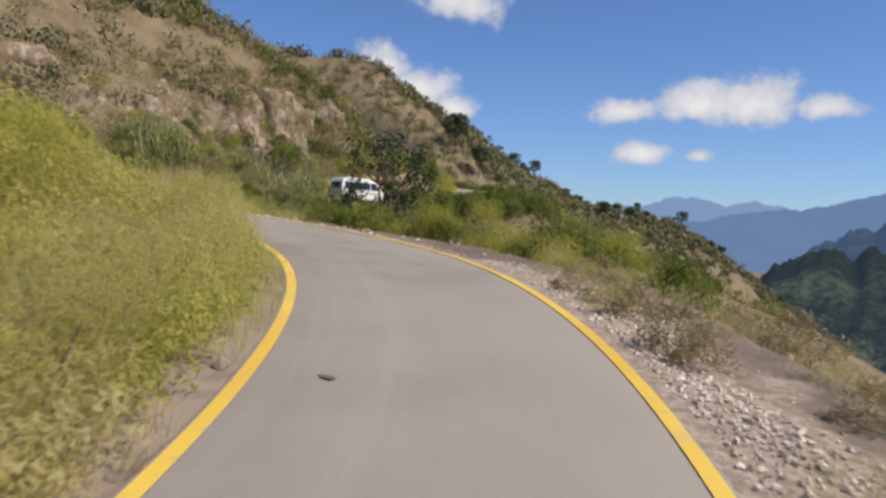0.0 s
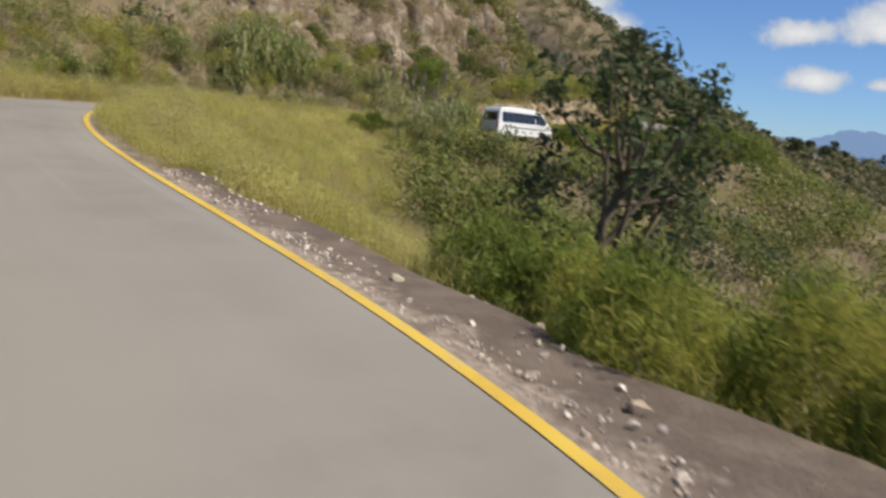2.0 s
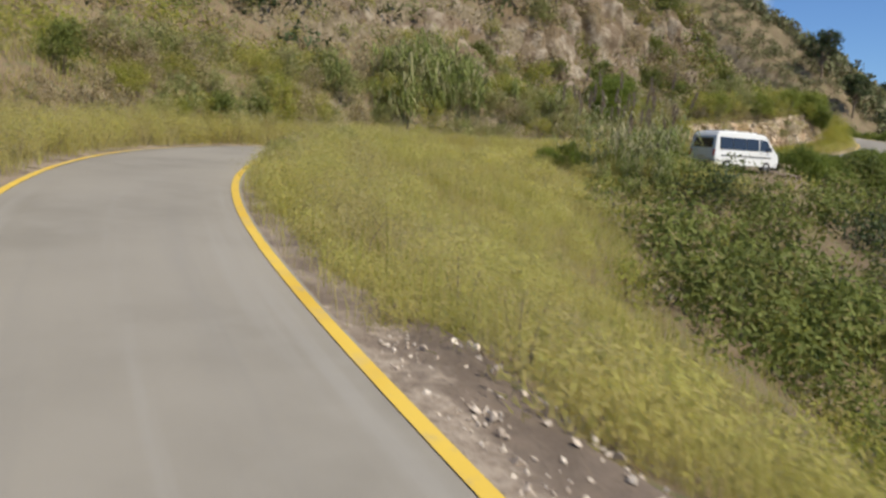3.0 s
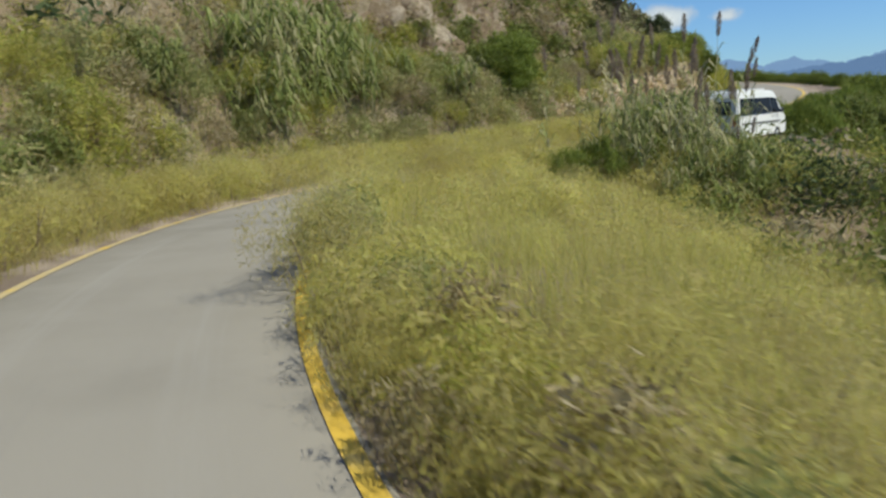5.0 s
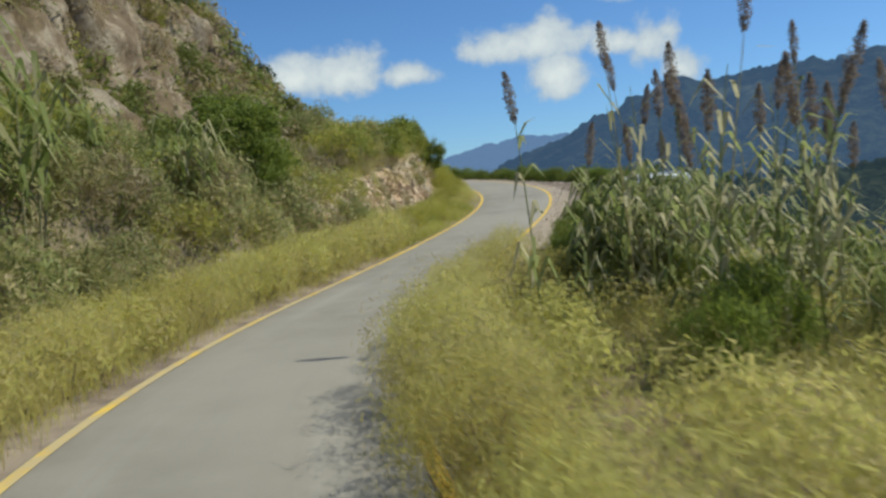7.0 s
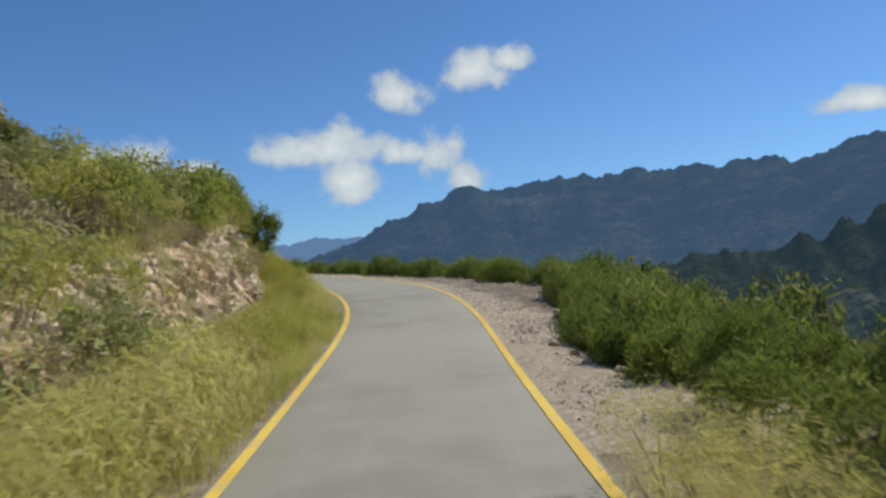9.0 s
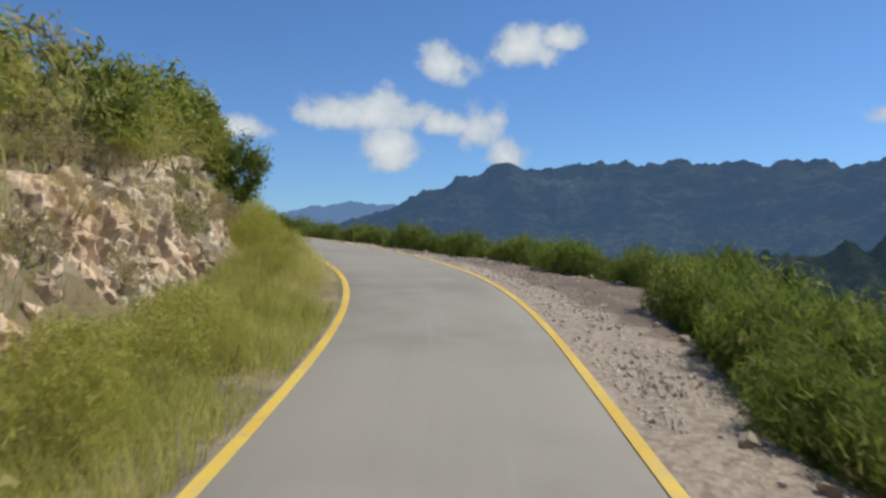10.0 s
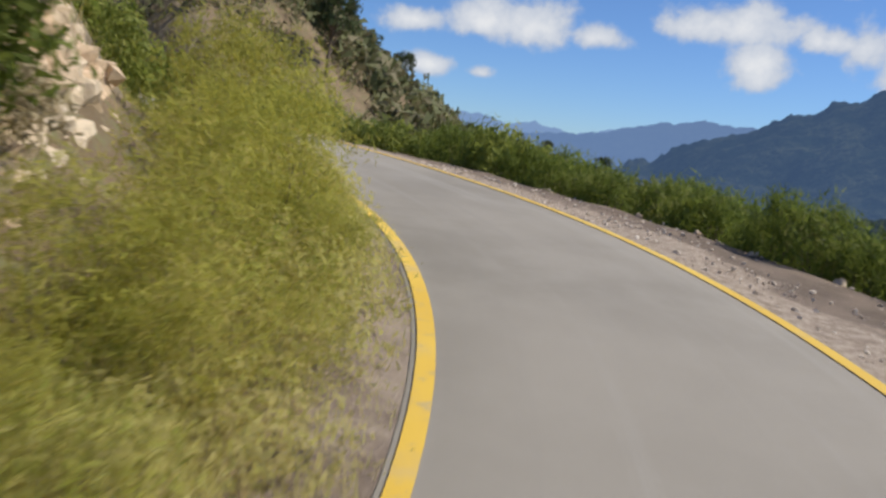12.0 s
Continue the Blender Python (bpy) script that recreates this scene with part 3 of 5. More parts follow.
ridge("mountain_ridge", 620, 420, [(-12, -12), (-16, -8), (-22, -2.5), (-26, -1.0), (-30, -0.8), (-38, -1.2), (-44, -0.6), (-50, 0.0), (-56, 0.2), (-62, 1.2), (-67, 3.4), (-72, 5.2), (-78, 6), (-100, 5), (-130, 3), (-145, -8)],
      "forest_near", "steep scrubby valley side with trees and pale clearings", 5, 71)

# ---------------------------------------------------------------- plants: how they are made


def part(name, me, mat, parent, label=""):
    ob = new(name, me)
    if not me.materials:
        me.materials.append(MAT[mat])
    ob.parent = parent
    return tagged(ob, label)


def unit(v):
    return v / (np.linalg.norm(v, axis=-1, keepdims=True) + 1e-9)


def blades(root, tall, lean, wide, rng):
    """Bent grass blades: three triangles each. root n x 3, the rest n."""
    n = len(root)
    a = rng.rand(n) * 2 * np.pi
    out = np.stack([np.cos(a), np.sin(a), 0 * a], -1)
    side = np.stack([-np.sin(a), np.cos(a), 0 * a], -1) * (wide / 2)[:, None]
    up = np.array([0, 0, 1.0])
    mid = root + up * (tall * 0.55)[:, None] + out * (lean * tall * 0.22)[:, None]
    tip = root + up * (tall * np.sqrt(np.maximum(1 - lean ** 2 * 0.5, 0.2)))[:, None] + out * (lean * tall * 0.75)[:, None]
    v = np.stack([root - side, root + side, mid - side * 0.8, mid + side * 0.8, tip], 1).reshape(-1, 3)
    f = (np.arange(n) * 5)[:, None, None] + np.array([[0, 1, 3], [0, 3, 2], [2, 3, 4]])
    return v, f.reshape(-1, 3)


def leaves(centre, normal, size, rng, slim=0.5):
    """Pointed leaves of two triangles, folded along the middle."""
    n = len(centre)
    r = unit(rng.randn(n, 3))
    along = unit(np.cross(normal, r))
    across = np.cross(normal, along)
    s = size[:, None]
    v = np.stack([centre - along * s, centre + across * s * slim + normal * s * 0.15, centre + along * s, centre - across * s * slim + normal * s * 0.15], 1).reshape(-1, 3)
    f = (np.arange(n) * 4)[:, None, None] + np.array([[0, 1, 2], [0, 2, 3]])
    return v, f.reshape(-1, 3)


def slivers(centre, normal, size, rng, slim=0.5, rise=0.0):
    """Small leaves of one triangle each; rise turns them upwards."""
    n = len(centre)
    along = unit(unit(np.cross(normal, unit(rng.randn(n, 3)))) + [0, 0, rise])
    across = unit(np.cross(normal, along))
    s = size[:, None]
    v = np.stack([centre - along * s + across * s * slim, centre - along * s - across * s * slim * 0.4, centre + along * s], 1).reshape(-1, 3)
    return v, np.arange(3 * n).reshape(-1, 3)


def tube(path, radius, sides=6):
    """A tapering limb along a few points."""
    path, radius = np.asarray(path, float), np.asarray(radius, float)
    d = unit(np.gradient(path, axis=0))
    x = unit(np.cross(d, [0.31, 0.95, 0.1]))
    y = np.cross(d, x)
    a = np.arange(sides) * 2 * np.pi / sides
    v = path[:, None] + (x[:, None] * np.cos(a)[:, None] + y[:, None] * np.sin(a)[:, None]) * radius[:, None, None]
    q = sheet(len(path), sides)
    k = np.arange(len(path) - 1) * sides
    wrap = np.stack([k + sides - 1, k + 2 * sides - 1, k + sides, k], -1)
    return v.reshape(-1, 3), np.concatenate([q, wrap])


def join(pieces):
    vs, fs, n = [], [], 0
    for v, f in pieces:
        vs.append(v), fs.append(f + n)
        n += len(v)
    return np.concatenate(vs), np.concatenate(fs)


def crown_points(rng, clumps, per, spread, form):
    """Leaf places and outward normals: clumps on and in an uneven body; form gives half sizes and middle height."""
    rx, ry, rz, zc = form
    c = unit(rng.randn(clumps, 3)) * (0.45 + 0.55 * rng.rand(clumps, 1) ** 0.6)
    c[:, 2] = np.where(c[:, 2] < -0.5, -c[:, 2], c[:, 2])
    c = c * [rx, ry, rz] + [0, 0, zc]
    size = spread * (0.6 + 0.8 * rng.rand(clumps))
    off = unit(rng.randn(clumps, per, 3)) * (rng.rand(clumps, per, 1) ** 0.4)
    p = c[:, None] + off * size[:, None, None]
    return c, p.reshape(-1, 3), unit(off + 0.5 * unit(rng.randn(clumps, per, 3))).reshape(-1, 3)


PLANTS = {}


def make_shrub(key, seed, name, leaf, clumps, per, leaf_size, spread, form, label, category="shrub", stems=5, slim=0.5, rise=0.0):
    """The first of a kind, of about a metre's radius; the others are copies of it."""
    rng = np.random.RandomState(seed)
    c, p, nrm = crown_points(rng, clumps, per, spread, form)
    v, f = slivers(p, nrm, leaf_size * (0.6 + 0.8 * rng.rand(len(p))), rng, slim, rise)
    limbs = []
    for k in range(stems):
        end = c[rng.randint(len(c))]
        foot = np.array([rng.uniform(-0.12, 0.12), rng.uniform(-0.12, 0.12), -0.15])
        mid = foot * 0.5 + end * 0.45 + rng.uniform(-0.08, 0.08, 3)
        limbs.append(tube([foot, mid * 0.9, end * 0.75], [0.022, 0.014, 0.005], 4))
    PLANTS[key] = (name, mesh(name + "_stems", *join(limbs), True), mesh(name + "_crown", v, f), leaf, label, category, [None])


def make_tree(key, seed, name, leaf, tall, clumps, per, leaf_size, spread, form, label, thick=0.16):
    rng = np.random.RandomState(seed)
    c, p, nrm = crown_points(rng, clumps, per, spread, form)
    v, f = leaves(p, nrm, leaf_size * (0.6 + 0.8 * rng.rand(len(p))), rng)
    bend = rng.uniform(-0.25, 0.25, (4, 3)) * [1, 1, 0]
    spine = np.array([[0, 0, -0.4], [0, 0, tall * 0.25], [0, 0, tall * 0.5], [0, 0, tall * 0.8]]) + bend * [[0], [0.5], [1], [1.2]]
    limbs = [tube(spine, [thick, thick * 0.75, thick * 0.5, thick * 0.2], 8)]
    for k in rng.permutation(len(c))[:16]:
        t = rng.uniform(0.3, 0.95)
        foot = np.array([np.interp(t, [0, 0.33, 0.66, 1], spine[:, i]) for i in range(3)])
        mid = foot * 0.5 + c[k] * 0.5 + [0, 0, -0.05 * tall]
        limbs.append(tube([foot, mid, c[k]], [thick * 0.35, thick * 0.22, thick * 0.06], 5))
    PLANTS[key] = (name, mesh(name + "_trunk", *join(limbs), True), mesh(name + "_crown", v, f), leaf, label, "tree", [None])


def plant(key, x, y, scale=1.0, turn=0.0, group="", stretch=1.0, sink=0.05, label="", lean=0.0):
    name, stems, crown, leaf, text, category, first = PLANTS[key]
    z = float(height(np.array([x]), np.array([y]))[0]) - sink * scale
    m = pose(x, y, z, 0, lean, turn) @ Matrix.Diagonal((scale, scale, scale * stretch, 1))
    if first[0] is None:
        ob = new(name)
        part("trunk" if category == "tree" else "stem", stems, "bark", ob)
        part("crown", crown, leaf, ob)
        first[0] = ob
    else:
        ob = copy_thing(first[0], pose(0, 0, 0))
    ob.matrix_basis = m
    return tagged(ob, label or text, category, group or category + "s")


make_shrub("green", 1, "shrub", "shrub_leaf", 42, 34, 0.075, 0.30, (0.85, 0.85, 0.6, 0.62), "dense dark green shrub on the dry slope")
make_shrub("bright", 3, "shrub", "bright_leaf", 44, 38, 0.068, 0.27, (0.9, 0.8, 0.55, 0.56), "bright green leafy roadside shrub")
make_shrub("bright_b", 4, "shrub", "bright_leaf", 44, 38, 0.07, 0.28, (0.75, 0.9, 0.8, 0.75), "fresh green upright shrub")
make_shrub("dry", 5, "dry_shrub", "dry_leaf", 40, 28, 0.078, 0.3, (0.85, 0.85, 0.6, 0.56), "half-dry brownish scrub bush", stems=7, slim=0.3)
make_shrub("olive", 6, "shrub", "green_grass", 42, 34, 0.075, 0.3, (0.85, 0.9, 0.65, 0.6), "olive-yellow scrub bush with thin leaves", slim=0.3)
make_shrub("grey", 7, "shrub", "grey_leaf", 42, 34, 0.08, 0.3, (0.9, 0.85, 0.7, 0.6), "grey-green scrub bush hanging on the bank", slim=0.3)
make_shrub("weed", 9, "weed_bush", "weed_leaf", 60, 44, 0.052, 0.27, (0.7, 0.7, 0.85, 0.8), "feathery yellow-green weed bush at the road edge", stems=5, slim=0.28)
make_shrub("tuft", 10, "grass_tuft", "dry_grass", 44, 38, 0.046, 0.28, (0.75, 0.75, 0.55, 0.52), "big feathery tuft of yellow-green grass", "grass tuft", stems=4, slim=0.22)
make_shrub("tuft_b", 15, "grass_tuft", "straw_grass", 44, 38, 0.046, 0.28, (0.7, 0.75, 0.55, 0.52), "big feathery tuft of straw-coloured grass", "grass tuft", stems=4, slim=0.22)
make_shrub("hedge", 16, "hedge_shrub", "hedge_leaf", 60, 36, 0.08, 0.24, (0.72, 0.72, 0.72, 0.72), "dense fresh green shrub with upright slender leaves", stems=9, slim=0.22, rise=1.1)
make_shrub("hedge_b", 17, "hedge_shrub", "hedge_leaf", 60, 36, 0.08, 0.26, (0.8, 0.66, 0.62, 0.62), "bushy green shrub with upright slender leaves", stems=9, slim=0.22, rise=0.9)
make_shrub("round_bush", 18, "shrub", "hedge_leaf", 90, 60, 0.06, 0.28, (0.85, 0.85, 0.95, 0.95), "tall rounded green bush on the bank", stems=7)
make_tree("dark", 11, "tree", "dark_leaf", 4.2, 46, 56, 0.07, 0.40, (1.6, 1.6, 1.9, 2.8), "dark green leafy tree growing below the road")
make_tree("tree_a", 12, "tree", "bright_leaf", 3.0, 90, 90, 0.05, 0.4, (1.3, 1.5, 1.0, 2.1), "broad green tree leaning out over the rock bank", 0.12)
make_tree("pine", 13, "tree", "dark_leaf", 6.5, 60, 34, 0.16, 0.62, (2.1, 2.1, 2.0, 4.8), "dark open-crowned tree on the spur", 0.2)
make_tree("round", 14, "tree", "dark_leaf", 3.6, 34, 24, 0.26, 0.7, (1.7, 1.7, 1.3, 2.5), "small round dark tree on the ridge", 0.14)


def make_cane(key, seed, name, stalks, tall, label, plumes, droop):
    """Giant reeds: jointed stalks with long arching leaves, some with feathery heads."""
    rng = np.random.RandomState(seed)
    stems, foliage, heads = [], [], []
    for k in range(stalks):
        foot = np.array([*rng.uniform(-0.55, 0.55, 2), -0.1])
        h = tall * rng.uniform(0.7, 1.05)
        tilt = rng.uniform(-0.16, 0.16, 2) + foot[:2] * 0.12
        path = [foot + np.array([*(tilt * h * t ** 1.4), h * t]) for t in (0, 0.35, 0.7, 1.0)]
        stems.append(tube(path, [0.016, 0.014, 0.010, 0.005], 5))
        m = 13 if plumes else 15
        t = rng.uniform(0.15, 0.95, m)
        at = np.stack([np.interp(t, [0, 0.35, 0.7, 1.0], np.array(path)[:, i]) for i in range(3)], -1)
        az = rng.rand(m) * 2 * np.pi
        out = np.stack([np.cos(az), np.sin(az), 0 * az], -1)
        side = np.stack([-np.sin(az), np.cos(az), 0 * az], -1) * (0.030 if plumes else 0.034)
        reach = rng.uniform(0.3, 0.68, m)[:, None] * (1.0 if plumes else 1.35)
        up = np.array([0, 0, 1.0])
        a1 = at + out * reach * 0.45 + up * reach * rng.uniform(0.3, 0.7, (m, 1))
        a2 = a1 + out * reach * 0.5 + up * reach * rng.uniform(-0.7, 0.1, (m, 1)) * droop
        v = np.stack([at - side * 0.5, at + side * 0.5, a1 - side, a1 + side, a2], 1).reshape(-1, 3)
        f = (np.arange(m) * 5)[:, None, None] + np.array([[0, 1, 3], [0, 3, 2], [2, 3, 4]])
        foliage.append((v, f.reshape(-1, 3)))
        if k < plumes:
            top = path[-1]
            lean = np.array([tilt[0] + rng.uniform(-0.1, 0.1), tilt[1] + rng.uniform(-0.1, 0.1), 1.0])
            n = 420
            t = rng.rand(n)
            body = np.sin(np.pi * np.clip(t * 0.86 + 0.1, 0, 1)) ** 0.8 * 0.095
            p = top + lean * (t[:, None] * 0.68) + unit(rng.randn(n, 3)) * body[:, None] * rng.rand(n, 1) ** 0.5
            heads.append(leaves(p, unit(rng.randn(n, 3) * [1, 1, 0.3]), np.full(n, 0.034), rng, 0.3))
    PLANTS[key] = (name, mesh(name + "_stalks", *join(stems), True), mesh(name + "_leaves", *join(foliage)),
                   [mesh(name + "_plume", *h) for h in heads], label, [None])


def cane(key, x, y, scale=1.0, turn=0.0, group="reeds", sink=0.05):
    name, stems, foliage, heads, label, first = PLANTS[key]
    z = float(height(np.array([x]), np.array([y]))[0]) - sink
    m = pose(x, y, z, 0, 0, turn) @ Matrix.Diagonal((scale, scale, scale, 1))
    if first[0] is None:
        ob = first[0] = new(name)
        part("stalk", stems, "reed_leaf", ob)
        part("foliage", foliage, "reed_leaf" if heads else "bank_reed", ob)
        for h in heads:
            part("plume", h, "reed_plume", ob, "brown feathery seed head")
    else:
        ob = copy_thing(first[0], pose(0, 0, 0))
    ob.matrix_basis = m
    return tagged(ob, label, "reed", group)


make_cane("cane", 21, "reed_clump", 5, 3.0, "tall reed clump with brown feathery seed heads", 2, 1.0)
make_cane("cane_b", 22, "reed_clump", 5, 3.3, "tall reed stalks with dark plumes by the road", 2, 1.2)
make_cane("cane_tall", 25, "reed_clump", 3, 4.1, "very tall bare reed stalks with large feathery plumes", 2, 1.0)
make_cane("cane_lean", 26, "reed_stalk", 1, 3.3, "lone leaning reed stalk with hanging dry leaves", 1, 1.6)
make_cane("cane_low", 23, "reed_clump", 12, 1.9, "arching green reed clump on the bank", 0, 1.4)
make_cane("cane_low_b", 24, "reed_clump", 14, 2.2, "drooping grey-green reeds hanging over the bank", 0, 1.6)

# ---------------------------------------------------------------- grass


def grass(name, seed, count, spans, tall, wide, mat, label, patchy=0.5, seeds=2, lean=(0.3, 1.0)):
    """Grass over stretches of the roadside. spans: station from, to, and offsets from, to beyond the centre line."""
    rng = np.random.RandomState(seed)
    area = np.array([(b - a) * abs(d - c) for a, b, c, d in spans])
    pick = rng.choice(len(spans), count, p=area / area.sum())
    sp = np.array(spans)[pick]
    s = sp[:, 0] + rng.rand(count) * (sp[:, 1] - sp[:, 0])
    d = sp[:, 2] + rng.rand(count) * (sp[:, 3] - sp[:, 2])
    p = on_road(s, d)
    clump = np.clip(0.6 * rough(p[:, 0], p[:, 1], 1.1, 2, seed) + 0.7 * lattice(p[:, 0], p[:, 1], 2.7, seed + 50), -1, 1)
    ok = rng.rand(count) < 1 - patchy * (0.5 - 0.5 * clump)
    ok &= ~((np.abs(nearest(p[:, 0], p[:, 1])[1]) < EDGE + 0.02))
    ok &= ~((s > 5.4) & (s < 7.1) & (d < 0) & (d > -2.3))      # bare round the white stone
    s, d, p, clump = s[ok], d[ok], p[ok], clump[ok]
    p[:, 2] = height(p[:, 0], p[:, 1]) - 0.02
    n = len(p)
    edge = 0.7 + 0.3 * smooth(np.abs(d), EDGE, EDGE + 0.9)
    h = tall * (0.45 + 0.55 * rng.rand(n)) * (0.82 + 0.75 * clump) * edge
    v, f = blades(p, np.maximum(h, 0.08), rng.uniform(*lean, n), wide * (0.7 + 0.6 * rng.rand(n)), rng)
    if seeds:
        # loose seed heads: small flakes round the upper part of each blade
        mid, tip = v.reshape(n, 5, 3)[:, 3], v.reshape(n, 5, 3)[:, 4]
        t = rng.uniform(0.2, 1.05, (n, seeds, 1))
        c = (mid[:, None] * (1 - t) + tip[:, None] * t + rng.normal(0, 0.035, (n, seeds, 3))).reshape(-1, 3)
        e = unit(rng.randn(len(c), 3)) * (0.012 + wide * 0.6)
        g = np.cross(e, unit(rng.randn(len(c), 3))) * 0.5
        tri = np.stack([c - e, c + g, c + e], 1).reshape(-1, 3)
        v, f = join([(v, f), (tri, np.arange(len(tri)).reshape(-1, 3))])
    return thing(name, mesh(name, v, f), mat, label, "grass", kind="stuff")


grass("roadside_grass", 101, 30000, [(-9, 17, -6.5, -EDGE)], 0.85, 0.010, "dry_grass", "tall yellow-green grass on the uphill roadside", 0.4, 2)
grass("roadside_grass", 102, 12000, [(-9, 20, -9.0, -2.4)], 0.9, 0.014, "green_grass", "tall olive grass on the bank", 0.7)
grass("roadside_grass", 103, 12000, [(17, 86, -3.3, -1.95)], 1.0, 0.011, "straw_grass", "straw-coloured grass strip along the road edge", 0.35)
grass("roadside_grass", 104, 17000, [(17, 86, -3.3, -1.9)], 1.1, 0.011, "dry_grass", "yellow-green grass strip along the road edge", 0.6)
grass("roadside_grass", 105, 25000, [(80, 94, -4.1, -EDGE), (92, 116, -4.1, -3.0)], 0.55, 0.012, "green_grass", "green and yellow grass below the rock bank", 0.5)
grass("roadside_grass", 106, 19000, [(84, 92, -2.6, -EDGE), (91, 116, -4.2, -EDGE)], 0.55, 0.011, "dry_grass", "dry grass below the rock bank", 0.5, 3)
MEADOW = [(22.5, 30, 3.0, 9.0), (30, 34, EDGE, 9.0), (34, 62, EDGE, 11.5), (62, 73, EDGE, 8.0), (73, 80, EDGE, 4.6)]
grass("meadow_grass", 107, 38000, MEADOW, 0.95, 0.009, "dry_grass", "tall yellow feathery grass inside the bend", 0.4, 6)
grass("meadow_grass", 108, 9000, MEADOW, 0.85, 0.014, "green_grass", "olive weeds among the tall grass", 0.8)
grass("meadow_grass", 109, 16000, MEADOW, 0.8, 0.011, "straw_grass", "dry straw stalks among the tall grass", 0.8)
grass("bank_grass", 115, 9000, [(17, 90, -5.8, -3.2)], 0.6, 0.022, "straw_grass", "dry grass hanging on the cut bank", 0.5, 1)
grass("bank_grass", 116, 16000, [(17, 90, -6.2, -3.2)], 0.6, 0.022, "green_grass", "olive grass and weeds on the cut bank", 0.6, 1)
grass("slope_grass", 110, 20000, [(-9, 30, 3.4, 14.0)], 0.5, 0.016, "straw_grass", "dry grass tufts on the slope below the road", 0.7)
grass("slope_grass", 111, 18000, [(0, 112, 6.0, 24.0)], 0.75, 0.035, "green_grass", "rank green grass on the slope below the road", 0.9, 1)
grass("hill_grass", 112, 26000, [(12, 125, -14.0, -3.6)], 0.6, 0.03, "straw_grass", "dry hill grass above the bank", 0.9, 1)
grass("hill_grass", 113, 15000, [(20, 125, -12.0, -5.0)], 0.55, 0.032, "dry_grass", "yellowish grass on the terrace above the bank", 0.8, 1)
grass("hill_grass", 114, 18000, [(15, 125, -42.0, -12.0)], 0.7, 0.07, "straw_grass", "brown dry grass over the hillside", 0.9, 0)

# ---------------------------------------------------------------- shrubs, trees and reeds, stretch by stretch
pick_rng = np.random.RandomState(7)


def scatter(keys, count, s0, s1, d0, d1, size, group, stretch=(0.9, 1.3), gap=0.0):
    done = []
    for k in range(count):
        for attempt in range(12):
            s, d = pick_rng.uniform(s0, s1), pick_rng.uniform(d0, d1)
            x, y, _ = on_road(np.array([s]), np.array([d]))[0]
            off = nearest(np.array([x]), np.array([y]))[1][0]
            if abs(off) > min(abs(d0), abs(d1)) - 0.3 and all((x - a) ** 2 + (y - b) ** 2 > gap ** 2 for a, b in done):
                break
        else:
            continue
        done.append((x, y))
        plant(keys[pick_rng.randint(len(keys))], x, y, pick_rng.uniform(*size), pick_rng.uniform(0, 360), group, pick_rng.uniform(*stretch))


def verge(s):
    """How far right of the centre line the bare shoulder reaches."""
    return EDGE + float(np.interp(s, SHOULDER_S, SHOULDER_W))


def row(keys, count, s0, s1, off0, off1, size, group, stretch=(0.9, 1.2)):
    """Shrubs along the outer rim of the shoulder."""
    for k in range(count):
        s = s0 + (s1 - s0) * (k + pick_rng.uniform(0.1, 0.9)) / count
        x, y, _ = on_road(np.array([s]), np.array([verge(s) + pick_rng.uniform(off0, off1)]))[0]
        plant(keys[pick_rng.randint(len(keys))], x, y, pick_rng.uniform(*size), pick_rng.uniform(0, 360), group, pick_rng.uniform(*stretch), 0.2)


# below the road
row(["olive", "hedge_b", "weed", "hedge", "olive"], 24, 12.5, 24, 0.5, 1.6, (0.68, 1.0), "shrubs below the road", (0.85, 1.15))
row(["olive", "hedge", "bright"], 15, 14.5, 25, 1.8, 4.0, (1.0, 1.4), "shrubs below the road", (1.0, 1.3))
scatter(["bright", "olive", "olive", "dry"], 20, 17, 30, 6.5, 12, (0.8, 1.6), "shrubs below the road", gap=1.4)
scatter(["dry", "olive"], 14, -4, 14, 7.0, 16.0, (0.4, 0.7), "dry shrubs by the rubble", gap=1.2)
row(["dry", "tuft_b", "dry", "tuft"], 60, -4, 13.5, -1.5, 2.0, (0.3, 0.62), "dry shrubs by the rubble", (0.9, 1.2))
# hedge beyond the gravel
row(["hedge", "hedge_b", "hedge"], 58, 82.5, 113, 0.35, 0.9, (0.68, 0.95), "hedge shrubs beyond the gravel", (0.95, 1.2))
row(["hedge", "hedge_b", "bright"], 30, 113, 134, 0.3, 2.2, (0.8, 1.25), "hedge shrubs beyond the gravel", (0.95, 1.3))
row(["hedge", "hedge_b"], 46, 82, 114, 1.1, 2.4, (1.0, 1.3), "hedge shrubs beyond the gravel", (0.95, 1.2))
row(["hedge", "hedge_b", "green"], 30, 82, 114, 2.6, 5.0, (1.2, 1.6), "hedge shrubs beyond the gravel", (1.0, 1.3))
# on the uphill bank
scatter(["dry", "olive", "green", "dry", "olive"], 44, 18, 60, -8.0, -3.7, (0.6, 1.2), "shrubs on the bank", gap=0.9)
scatter(["grey", "olive", "grey", "dry", "olive"], 70, 50, 86, -6.8, -3.6, (0.6, 1.15), "shrubs on the bank", gap=0.8)
scatter(["olive", "dry", "grey", "green", "olive"], 46, 66, 103, -15.5, -9.0, (0.8, 1.5), "shrubs on the cliff", gap=1.2)
scatter(["olive", "bright", "grey", "dry"], 36, 84, 112, -8.5, -6.2, (0.55, 0.85), "shrubs on the bank", gap=0.8)

